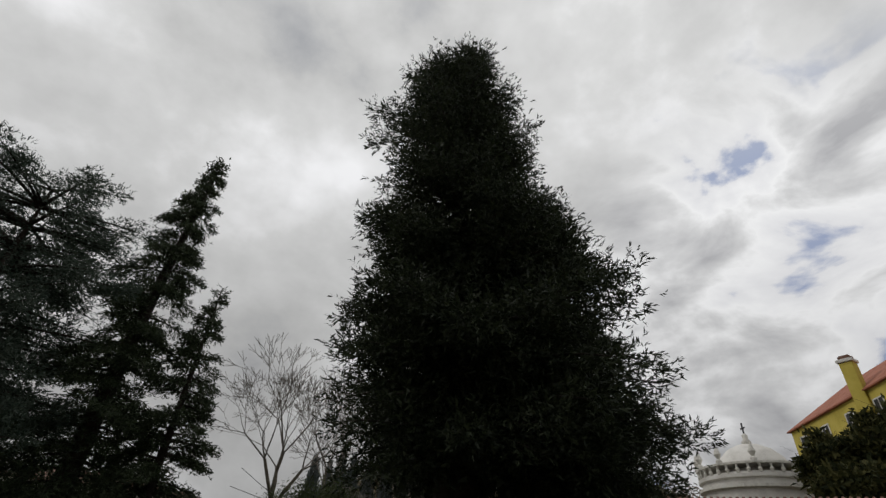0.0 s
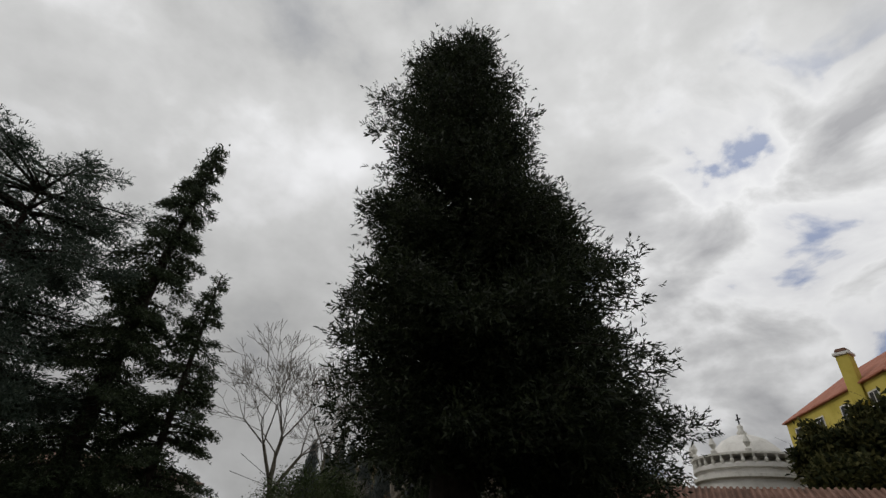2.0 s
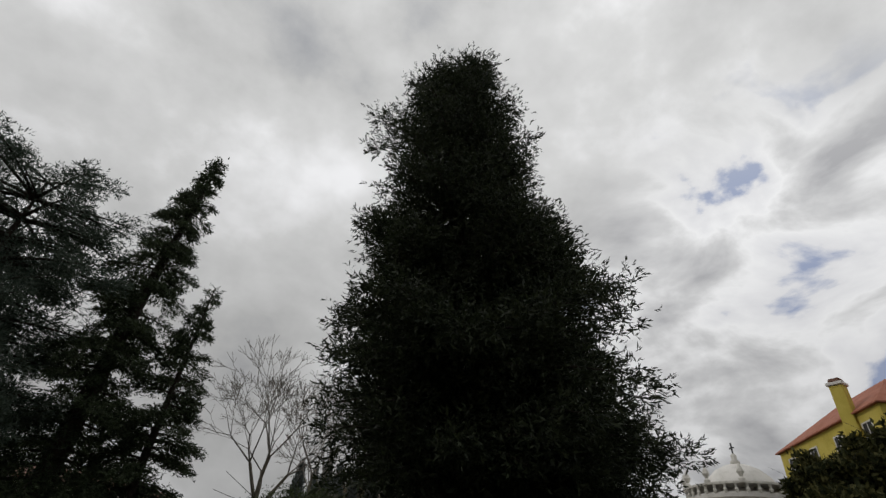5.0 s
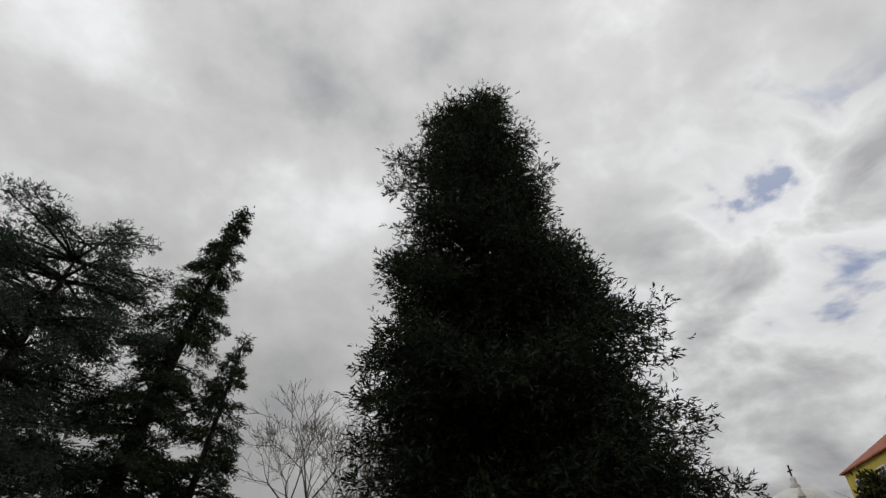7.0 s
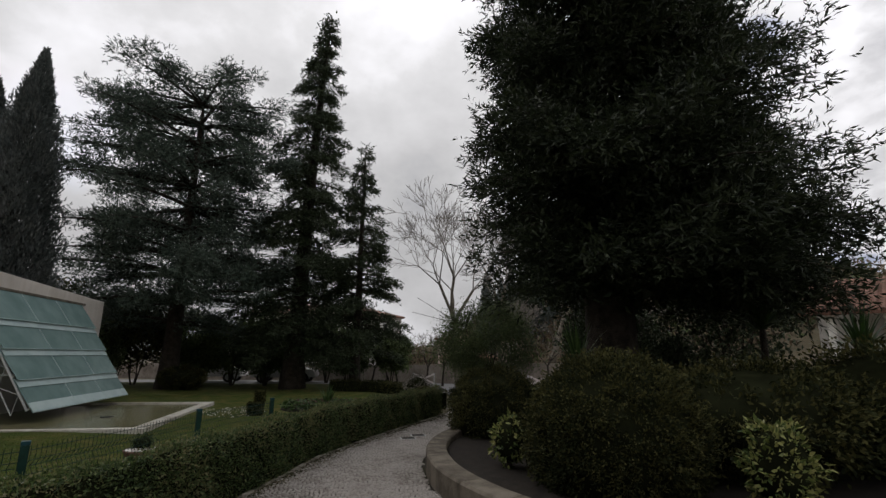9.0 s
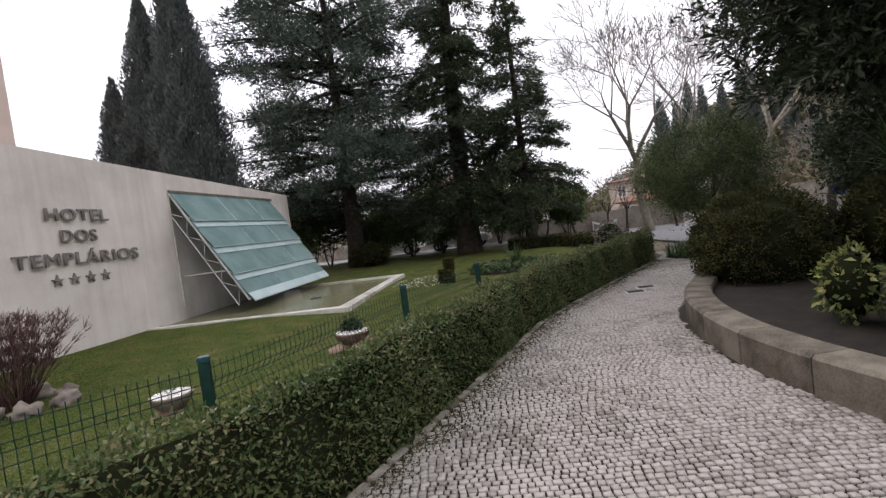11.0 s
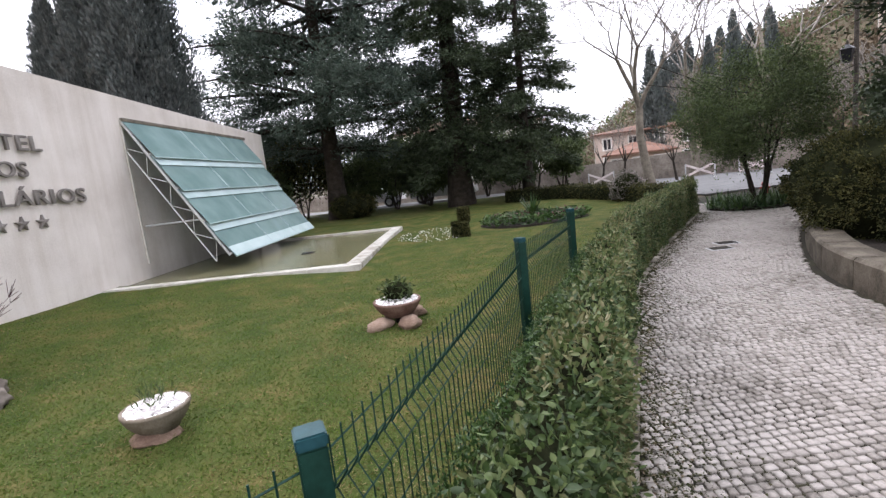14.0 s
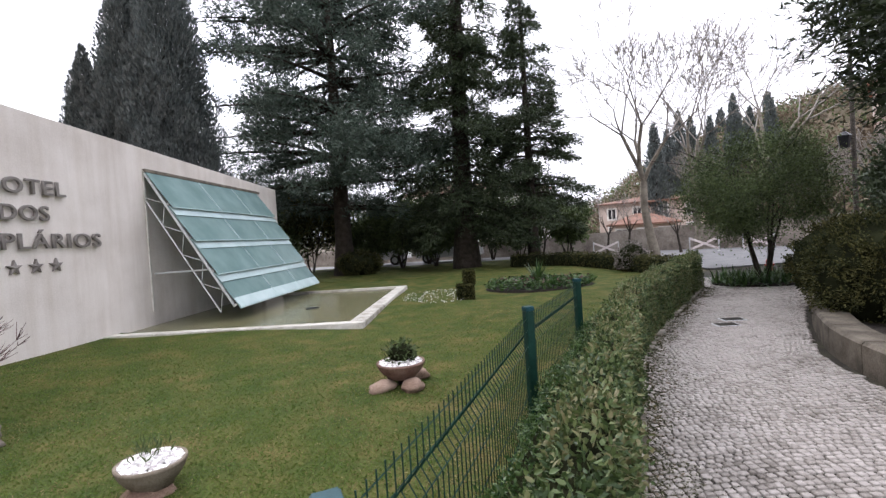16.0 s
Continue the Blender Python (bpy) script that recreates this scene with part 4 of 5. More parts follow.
conifer("spruce", 6.65, 12.7, 21.6, 0.5, lambda f: float(np.interp(f, [0.1, 0.25, 0.5, 0.8, 1.0], [3.3, 3.1, 2.35, 1.25, 0.1])), 0.09, 170, 72, 0.2, 0.45, M_NEEDLE,
        "tall narrow dark spruce with drooping boughs", 8, up=0.1, lean=(0.7, -0.2), wide=1.25, inner=3500)
conifer("slender_fir", 9.75, 12.3, 13.5, 0.24, lambda f: float(np.interp(f, [0.12, 0.3, 0.6, 1.0], [2.9, 2.6, 1.6, 0.12])), 0.14, 120, 62, 0.18, 0.3, M_NEEDLE,
        "slender open-branched dark fir", 9, up=0.1, wide=1.4)


def cypress(x, y, h, w, seed, label="tall narrow dark cypress", n=16000, leaf=0.32, z=0.0):
    r = np.random.RandomState(seed)
    t = thing("cypress", x, y, z, label, "tree")
    v, f = tubes([[0, 0, -0.3, 0, 0, h * 0.5, w * 0.14, w * 0.1], [0, 0, h * 0.5, 0, 0, h * 0.93, w * 0.1, 0.02]], 7)
    put("trunk", mesh_np("trunk", v, f, M_BARK), t)
    u = r.power(1.6, n)
    fz = 0.04 + 0.96 * (1 - u)
    prof = np.interp(fz, [0.0, 0.08, 0.3, 0.6, 0.85, 1.0], [0.7, 1.0, 0.98, 0.7, 0.32, 0.02])
    a = r.uniform(0, 2 * np.pi, n)
    tuft = 1 + 0.16 * np.sin(a * 5 + fz * 23 + seed) + 0.1 * np.sin(a * 9 - fz * 41)
    rad = w * prof * tuft * np.sqrt(r.uniform(0.08, 1.0, n))
    p = np.stack([rad * np.cos(a), rad * np.sin(a), fz * h], 1)
    d = np.stack([np.cos(a) * 0.45, np.sin(a) * 0.45, np.ones(n)], 1) + r.normal(0, 0.22, (n, 3))
    lv, lf = leaves(p, d, r.uniform(0.7, 1.3, n) * leaf, r.uniform(0.25, 0.4, n) * leaf)
    put("crown", mesh_np("crown", lv, lf, M_CYPRESS), t)
    return t


cypress(-4.0, 7.6, 14.3, 1.75, 1, n=70000, leaf=0.17)
cypress(-5.7, 7.9, 12.9, 1.75, 2, n=64000, leaf=0.17)
cypress(-7.3, 7.7, 9.6, 1.4, 6, n=34000, leaf=0.17)


def bare_tree(name, x, y, h, r0, seed, material, label, levels=5, spread=0.55, z=0.0, first=0.3, rmin=0.008, lean=(0, 0)):
    """A leafless broadleaf tree, grown limb by limb."""
    r = random.Random(seed)
    t = thing(name, x, y, z, label, "tree")
    thick, thin = [], []

    def grow(p, d, ln, rad, lev):
        n = 3
        for _ in range(n):
            d = (d + Vector((r.gauss(0, 0.1), r.gauss(0, 0.1), r.gauss(0.04, 0.06)))).normalized()
            q = p + d * (ln / n)
            r1 = rad * 0.9
            (thick if lev < 2 else thin).append([*p, *q, max(rad, rmin), max(r1, rmin)])
            p, rad = q, r1
        if lev >= levels:
            return
        kids = 3 if lev else 4
        if lev > 2:
            kids = 3
        for k in range(kids):
            a = 2 * math.pi * (k + r.random()) / kids
            o = d.orthogonal().normalized()
            o.rotate(Matrix.Rotation(a, 3, d))
            nd_ = (d + o * spread * r.uniform(0.6, 1.4)).normalized()
            grow(p, nd_, ln * r.uniform(0.58, 0.82), rad * 0.66, lev + 1)

    grow(Vector((0, 0, -0.1)), Vector((lean[0], lean[1], 1)).normalized(), h * first, r0, 0)
    v, f = chain([thick[0][:3]] + [s_[3:6] for s_ in thick[:3]], [r0 * 1.25] + [s_[7] for s_ in thick[:3]], 9)
    put("trunk", mesh_np("trunk", v, f, material, smooth=True), t)
    v, f = tubes(thick[3:], 6)
    tagged(put("bough_work", mesh_np("bough_work", v, f, material, smooth=True), t), kind="stuff")
    v, f = tubes(thin, 3)
    tagged(put("twig_work", mesh_np("twig_work", v, f, M_TWIG), t), kind="stuff")
    return t


bare_tree("plane_tree", 15.7, 13.7, 12.5, 0.22, 4, M_BARK_G, "leafless plane tree with pale mottled bark", levels=6, spread=0.56, rmin=0.011, lean=(-0.16, 0.0))
bare_tree("plane_tree", 19.0, 16.5, 12.5, 0.19, 14, M_BARK_G, "leafless plane tree with pale mottled bark", levels=6, spread=0.5, rmin=0.012)
bare_tree("plane_tree", 26.4, 24.6, 18.5, 0.28, 24, M_BARK_G, "tall leafless plane tree with pale bark", levels=6, spread=0.66, rmin=0.016)
for k, (bx, by, bh) in enumerate(((12.6, 17.2, 3.2), (14.3, 16.6, 3.4), (15.1, 15.6, 3.6), (11.0, 18.0, 3.0), (17.4, 14.8, 3.0), (20.8, 13.0, 4.0), (23.0, 11.8, 4.4))):
    bare_tree("street_tree", bx, by, bh * 1.15, 0.07, 40 + k, M_BARK, "small leafless street tree", levels=4, spread=0.6)


# ---- fence ----
def make_fence():
    posts = [(5.35, -10.1), (6.42, -8.92), (7.12, -6.57), (7.82, -4.93)]
    fence = thing("garden_fence", 6.42, -8.92, 0.03, "low green welded wire fence on square posts with blue-green caps", "fence")
    base = Vector((6.42, -8.92, 0))
    for px, py in posts:
        m = Matrix.Translation(Vector((px, py, 0)) - base) @ Matrix.Rotation(radians(25), 4, "Z")
        sh = part("post", new_box(-0.03, -0.03, -0.05, 0.03, 0.03, 1.0, bevel=0.004), M_GREEN_P, fence, m=m)
        part("cap", new_box(-0.032, -0.032, 1.0, 0.032, 0.032, 1.03, bevel=0.004), M_CAP, sh, "blue-green plastic cap")
    bm = bmesh.new()
    fold = [(0, 0.05), (0, 0.2), (0.03, 0.245), (0, 0.29), (0, 0.76), (0.035, 0.82), (0.0, 0.87), (0.0, 0.985)]
    for (y0, z0), (y1, z1) in zip(fold, fold[1:]):
        rod(bm, (0, y0, z0), (0, y1, z1), 0.0026, n=4)
    wire = bpy.data.meshes.new("wire")
    bm.to_mesh(wire)
    bm.free()
    wire.materials.append(M_GREEN_P)
    for (ax, ay), (bx, by) in zip(posts, posts[1:]):
        ln = math.hypot(bx - ax, by - ay)
        a = math.atan2(by - ay, bx - ax)
        bm = bmesh.new()
        for y0, z in ((0, 0.08), (0.03, 0.245), (0, 0.45), (0, 0.62), (0.0, 0.76), (0.035, 0.82), (0.0, 0.87), (0.0, 0.95)):
            rod(bm, (0.03, y0 + 0.005, z), (ln - 0.03, y0 + 0.005, z), 0.0032, n=4)
        panel = part("mesh_panel", bm, M_GREEN_P, fence, m=Matrix.Translation(Vector((ax, ay, 0)) - base) @ Matrix.Rotation(a, 4, "Z"))
        for i in range(int((ln - 0.08) / 0.05)):
            put("wire", wire, panel, m=pose(0.06 + i * 0.05, 0, 0))


make_fence()


# ---- bowls, rocks, beds on the lawn ----
def rock(x, y, z, sx, sy, sz, seed, label="rounded brown rock", m=None, name="rock", craggy=0.0):
    bm = bmesh.new()
    bmesh.ops.create_icosphere(bm, subdivisions=3, radius=1.0)
    for v in bm.verts:
        n = noise.noise(v.co * 1.3 + Vector((seed * 3.1, 0, 0))) * 0.35 + noise.noise(v.co * 3 + Vector((0, seed, 0))) * 0.1
        n += craggy * (noise.noise(v.co * 2.1 + Vector((0, 0, seed * 1.7))) + 0.5 * abs(noise.noise(v.co * 4.5)))
        v.co = Vector((v.co.x * sx, v.co.y * sy, v.co.z * sz)) * (1 + n)
    ob = part(name, bm, m or M_ROCK, smooth=True, m=pose(x, y, z, 0, 0, seed * 47))
    return tagged(ob, label, "rock")


def pot(x, y, r, material, label, seed, dark=False):
    z = float(lawn_z(x, y))
    t = thing("planter_bowl", x, y, z, label, "planter")
    part("bowl", lathe([(r * 0.6, 0.0), (r * 0.62, 0.02), (r * 0.76, 0.045), (r * 0.9, 0.085), (r * 0.97, 0.115), (r, 0.135), (r * 1.02, 0.14), (r * 1.02, 0.16), (r * 0.92, 0.16), (r * 0.9, 0.14), (0.01, 0.13)], 36), material, t, smooth=True)
    rr = random.Random(seed)
    V, F, k = [], [], 0
    bm = bmesh.new()
    bmesh.ops.create_icosphere(bm, subdivisions=1, radius=1.0)
    bv = np.array([v.co[:] for v in bm.verts])
    bf = np.array([[v.index for v in f.verts] for f in bm.faces])
    bm.free()
    for _ in range(560):
        a, q = rr.uniform(0, 6.283), r * 0.9 * math.sqrt(rr.random())
        s = rr.uniform(0.012, 0.019)
        v = bv * [s * rr.uniform(0.9, 1.5), s, s * 0.7]
        ca, sa = math.cos(a * 3), math.sin(a * 3)
        v = np.stack([v[:, 0] * ca - v[:, 1] * sa + q * math.cos(a), v[:, 0] * sa + v[:, 1] * ca + q * math.sin(a), v[:, 2] + 0.147 + 0.035 * (1 - (q / r) ** 2) * rr.uniform(0.6, 1.1)], 1)
        V.append(v)
        F.append(bf + len(bv) * k)
        k += 1
    tagged(put("pebble_heap", mesh_np("pebble_heap", np.concatenate(V), np.concatenate(F), M_PEBBLE, loops=3, smooth=True), t), "heaped white pebbles", kind="stuff")
    return t, z


pa, za = pot(4.62, -6.92, 0.205, M_POT, "wide low stone bowl filled with white pebbles", 1)
n = 46
pp = np.stack([rs.normal(0, 0.05, n), rs.normal(0, 0.05, n), rs.uniform(0.15, 0.26, n)], 1)
tw = thing("lavender_plant", 4.62, -6.92, za + 0.04, "small sparse grey-green plant in the bowl", "plant")
v, f = leaves(pp, np.stack([rs.normal(0, 0.5, n), rs.normal(0, 0.5, n), np.ones(n)], 1), 0.09, 0.014)
put("foliage", mesh_np("foliage", v, f, M_OLIVE), tw)
pa.location.z += 0.04
rock(4.6, -6.95, za + 0.005, 0.16, 0.15, 0.06, 3, "flat earth-brown stone under the bowl")
pb, zb = pot(5.97, -4.97, 0.245, M_POT_R, "wide brown clay bowl filled with white pebbles", 2)
pb.location.z += 0.08
ball("bowl_shrub", 5.97, -4.97, 0.14, 0.14, zb + 0.22, zb + 0.44, M_OLIVE, 380, 0.05, "small green shrub growing in the bowl", "plant", lump=0.25)
for rx_, ry_, rs_ in ((5.8, -5.15, 5), (6.1, -5.17, 6), (6.07, -4.79, 8)):
    rock(rx_, ry_, zb + 0.035, 0.15, 0.11, 0.07, rs_, "rounded brown rock supporting the clay bowl")


def flower_bed(x, y, rx, ry, n, label, leaf=0.13):
    z = float(lawn_z(x, y))
    t = thing("flower_bed", x, y, z, label, "flower bed")
    part("soil", lathe([(1.0, -0.03), (0.95, 0.03), (0.6, 0.06)], 28), M_SOIL, t, m=Matrix.Diagonal((rx, ry, 1, 1)))
    a, q = rs.uniform(0, 6.283, n), np.sqrt(rs.uniform(0, 1, n)) * 0.96
    p = np.stack([np.cos(a) * q * rx, np.sin(a) * q * ry, rs.uniform(0.03, 0.22, n)], 1)
    d = np.stack([np.cos(a) + rs.normal(0, 1, n), np.sin(a) + rs.normal(0, 1, n), rs.uniform(0.1, 0.8, n)], 1)
    v, f = leaves(p, d, rs.uniform(0.6, 1.2, n) * leaf, rs.uniform(0.4, 0.7, n) * leaf)
    put("foliage", mesh_np("foliage", v, f, M_STRAP), t)
    k = n // 7
    a, q = rs.uniform(0, 6.283, k), np.sqrt(rs.uniform(0, 1, k)) * 0.9
    p = np.stack([np.cos(a) * q * rx, np.sin(a) * q * ry, rs.uniform(0.16, 0.25, k)], 1)
    v, f = leaves(p, rs.normal(0, 1, (k, 3)), 0.07, 0.06)
    tagged(put("flower_mass", mesh_np("flower_mass", v, f, M_RED_TWIG), t), "dull pinkish flower heads", kind="stuff")


flower_bed(8.6, 3.2, 1.5, 1.1, 1500, "round bed of leafy green plants with dull pink flowers")


def strap_plant(name, x, y, z, n, length, label, spread=0.7, width=0.05, material=None, stem=0.0):
    """A rosette of arching strap leaves, each of four segments."""
    t = thing(name, x, y, z, label, "plant")
    V, F = [], []
    for i in range(n):
        a = rs.uniform(0, 6.283)
        ln = length * rs.uniform(0.7, 1.1)
        tilt = rs.uniform(0.1, 1.0) * spread
        h = np.array([math.cos(a), math.sin(a), 0])
        s = np.array([-h[1], h[0], 0])
        off = h * rs.uniform(0, 0.06)
        base = len(V)
        for j in range(5):
            u = j / 4
            c = off + h * ln * math.sin(tilt) * u * (0.7 + 0.5 * u) + np.array([0, 0, stem + ln * (math.cos(tilt) * u - 0.35 * tilt * u * u)])
            w = width * (1 - u ** 2) + 0.003
            V += [c - s * w / 2, c + s * w / 2]
        F += [[base + 2 * j, base + 2 * j + 1, base + 2 * j + 3, base + 2 * j + 2] for j in range(4)]
    put("leaf_mass", mesh_np("leaf_mass", np.array(V), F, material or M_STRAP), t)
    if stem:
        bm = bmesh.new()
        rod(bm, (0, 0, -0.1), (0, 0, stem + 0.05), 0.09, 0.06, 8)
        part("stem", bm, M_BARK, t)
    return t


strap_plant("spiky_plant", 8.6, 3.5, 0.1, 60, 0.75, "spiky green rosette plant in the flower bed", spread=0.9)


def agapanthus_bed():
    t = thing("strap_leaf_bed", 13.5, 1.75, 0, "round clump of dark green strap leaves under a small tree", "flower bed")
    V, F = [], []
    for i in range(900):
        a, q = rs.uniform(0, 6.283), math.sqrt(rs.uniform(0, 1))
        c0 = np.array([math.cos(a) * q * 1.0, math.sin(a) * q * 0.75, 0.0])
        b = rs.uniform(0, 6.283)
        h = np.array([math.cos(b), math.sin(b), 0])
        s = np.array([-h[1], h[0], 0])
        ln, tilt = rs.uniform(0.4, 0.6), rs.uniform(0.35, 1.25)
        base = len(V)
        for j in range(4):
            u = j / 3
            c = c0 + h * ln * math.sin(tilt) * u + np.array([0, 0, ln * (math.cos(tilt) * u - 0.4 * tilt * u * u)])
            w = 0.035 * (1 - u ** 2) + 0.003
            V += [c - s * w / 2, c + s * w / 2]
        F += [[base + 2 * j, base + 2 * j + 1, base + 2 * j + 3, base + 2 * j + 2] for j in range(3)]
    put("leaf_mass", mesh_np("leaf_mass", np.array(V), F, M_STRAP), t)
    part("soil", lathe([(1.02, -0.05), (1.0, 0.05), (0.5, 0.09)], 28), M_SOIL, t, m=Matrix.Diagonal((1, 0.78, 1, 1)))


agapanthus_bed()


def broadleaf(name, x, y, h, crown, label, seed, n=9000, leaf=0.11, stems=5, z=0.0, material=None, clear=0.4):
    """An evergreen small tree: several stems and a crown of many leaf clumps."""
    r = np.random.RandomState(seed)
    t = thing(name, x, y, z, label, "tree")
    segs = []
    tips = []
    for i in range(stems):
        a = 6.283 * (i + r.uniform()) / stems
        p = np.array([math.cos(a) * 0.06, math.sin(a) * 0.06, -0.05])
        d = np.array([math.cos(a) * 0.24, math.sin(a) * 0.24, 1.0])
        rad = 0.042
        for j in range(5):
            q = p + d * h * 0.15 + r.normal(0, 0.04, 3)
            segs.append([*p, *q, rad, rad * 0.8])
            p, rad = q, rad * 0.8
            if j > 1:
                for _ in range(3):
                    e = p + np.array([r.normal(0, crown * 0.5), r.normal(0, crown * 0.5), r.uniform(0.1, 0.3) * h])
                    segs.append([*p, *e, rad * 0.6, 0.008])
                    tips.append(e)
        tips.append(p)
    v, f = tubes(segs, 6)
    put("trunk", mesh_np("trunk", v, f, M_BARK, smooth=True), t)
    k = 90
    d = unit(r.normal(size=(k, 3)))
    cl = d * np.array([crown, crown, h * (1 - clear) * 0.5]) * (r.uniform(0.3, 1, (k, 1)) ** 0.4) + [0, 0, h * (0.5 + clear / 2)]
    m = n // k
    p = np.repeat(cl, m, 0) + r.normal(0, crown * 0.13, (k * m, 3))
    w = r.normal(0, 1, (k * m, 3)) + [0, 0, 0.2]
    lv, lf = leaves(p, w, r.uniform(0.7, 1.3, k * m) * leaf, r.uniform(0.35, 0.55, k * m) * leaf)
    put("crown", mesh_np("crown", lv, lf, material or M_OLIVE), t)
    return t


broadleaf("small_evergreen_tree", 13.6, 1.7, 3.45, 1.6, "small many-stemmed evergreen tree with an airy crown", 2, n=40000, leaf=0.06, clear=0.31, material=M_OLIVE)
for k, (x, y, h, c) in enumerate(((3.2, 15.5, 3.5, 1.6), (5.0, 15.0, 3.1, 1.3), (-1.5, 15.0, 4.2, 2.0), (-5.0, 12.5, 5.0, 2.2), (9.5, 15.6, 3.2, 1.4), (1.2, 16.2, 3.0, 1.5), (-3.2, 13.6, 3.4, 1.6), (12.0, 15.8, 3.0, 1.2), (0.4, 18.0, 4.2, 2.1), (4.4, 18.4, 4.0, 2.1), (8.2, 19.0, 4.0, 2.0), (-3.4, 17.4, 4.8, 2.3))):
    broadleaf("evergreen_shrub_tree", x, y, h, c, "dark rounded evergreen tree behind the lawn", 30 + k, n=6500, leaf=0.19, clear=0.25, material=M_BOX if k in (2, 3) else None)


for k, (x, y, h, c) in enumerate(((18.2, 1.2, 4.2, 1.8), (20.4, -0.9, 4.4, 1.9), (19.6, 3.6, 3.6, 1.6))):
    broadleaf("shade_evergreen", x, y, h, c, "dark evergreen shrub tree in the shade of the redwood", 130 + k, n=9000, leaf=0.16, clear=0.12, material=M_NEEDLE)


def clipped_block(x, y):
    """A small clipped shrub in two tiers."""
    z = float(lawn_z(x, y))
    t = thing("topiary_shrub", x, y, z, "small dark topiary shrub clipped into stacked blocks", "bush")
    for nm, s, z0, z1, dx in (("lower_block", 0.2, 0.0, 0.36, -0.04), ("upper_block", 0.13, 0.36, 0.68, 0.06)):
        n = 2200
        p = rs.uniform(-1, 1, (n, 3))
        ax = rs.randint(0, 3, n)
        p[np.arange(n), ax] = np.sign(p[np.arange(n), ax]) * rs.uniform(0.88, 1.02, n)
        p = p * [s, s, (z1 - z0) / 2] + [dx, 0, (z0 + z1) / 2]
        v, f = leaves(p, rs.normal(0, 1, (n, 3)), 0.045, 0.025)
        put(nm, mesh_np(nm, v, f, M_BOX), t)
        # dark box filler: inner shade put into the colour
        part("shade_core", new_box(dx - s * 0.85, -s * 0.85, z0, dx + s * 0.85, s * 0.85, z1 - 0.03), M_CORE, t)


clipped_block(6.65, 1.6)


def red_shrub(x, y):
    t = thing("bare_shrub", x, y, float(lawn_z(x, y)), "twiggy reddish leafless shrub among rocks", "shrub")
    r = random.Random(5)
    segs, fine = [], []
    for i in range(170):
        a, s = r.uniform(0, 6.283), r.uniform(0.05, 0.55)
        p = Vector((math.cos(a) * 0.1, math.sin(a) * 0.1, -0.03))
        d = Vector((math.cos(a) * s, math.sin(a) * s, 1)).normalized()
        rad = 0.0065
        for j in range(6):
            d = (d + Vector((r.gauss(0, 0.12), r.gauss(0, 0.12), r.gauss(0, 0.05)))).normalized()
            q = p + d * 0.19 * r.uniform(0.8, 1.1)
            segs.append([*p, *q, rad, rad * 0.8])
            p, rad = q, rad * 0.8
            if j > 1:
                for _ in range(6):
                    e = p + (d + Vector((r.gauss(0, 0.6), r.gauss(0, 0.6), 0.1))).normalized() * r.uniform(0.06, 0.17)
                    fine.append([*p, *e, 0.0032, 0.0018])
    v, f = tubes(segs, 4)
    tagged(put("stem_work", mesh_np("stem_work", v, f, M_RED_TWIG), t), kind="stuff")
    v, f = tubes(fine, 3)
    tagged(put("twig_work", mesh_np("twig_work", v, f, M_RED_TWIG), t), kind="stuff")


red_shrub(2.2, -6.4)
for k, (dx, dy, s) in enumerate(((-0.45, -0.35, 0.2), (0.1, -0.5, 0.17), (0.45, -0.3, 0.16), (0.55, 0.1, 0.15), (-0.2, 0.4, 0.2), (0.3, 0.35, 0.14))):
    rock(2.2 + dx, -6.4 + dy, float(lawn_z(2.2 + dx, -6.4 + dy)) + 0.04, s, s * 0.8, s * 0.7, 20 + k, "rough grey-brown rock around the shrub", M_RUBBLE, craggy=0.55)
rock(12.15, -9.3, 0.3, 0.22, 0.13, 0.09, 12, "smooth pale brown stone on the planting bed")
strap_plant("yucca", 13.7, -4.3, 0.2, 70, 1.1, "spiky yucca with sword-shaped leaves on a stem", spread=1.1, width=0.06, stem=1.3)
strap_plant("yucca", 17.6, -5.0, 0.2, 80, 1.3, "spiky yucca with sword-shaped leaves on a stem", spread=1.2, width=0.07, stem=2.2)
strap_plant("yucca", 18.6, -6.2, 0.2, 80, 1.2, "spiky yucca with sword-shaped leaves on a stem", spread=1.2, width=0.07, stem=1.6)


# ---- beyond the garden ----
def stone_wall():
    t = thing("roadside_wall", 0, 0, 0, "old grey rubble retaining wall along the road", "wall", kind="structure")
    pts = [(-8, 27.0), (12.1, 20.0), (18.6, 17.2), (27.5, 12.6), (46, 2.5)]
    h = [1.0, 1.1, 1.35, 1.5, 1.6]
    for i, ((ax, ay), (bx, by)) in enumerate(zip(pts, pts[1:])):
        bm = bmesh.new()
        d = Vector((bx - ax, by - ay, 0)).normalized()
        o = Vector((-d.y, d.x, 0)) * 0.5
        a, b = Vector((ax, ay, 0)), Vector((bx, by, 0))
        vs = [bm.verts.new(p) for p in (a + Vector((0, 0, -0.3)), b + Vector((0, 0, -0.3)), b + Vector((0, 0, h[i + 1])), a + Vector((0, 0, h[i])), a + o + Vector((0, 0, -0.3)), b + o + Vector((0, 0, -0.3)), b + o + Vector((0, 0, h[i + 1])), a + o + Vector((0, 0, h[i])))]
        for q in ((0, 1, 2, 3), (7, 6, 5, 4), (3, 2, 6, 7), (0, 3, 7, 4), (1, 5, 6, 2)):
            bm.faces.new([vs[k] for k in q])
        bmesh.ops.recalc_face_normals(bm, faces=bm.faces[:])
        part("masonry", bm, M_RUBBLE, t)


stone_wall()


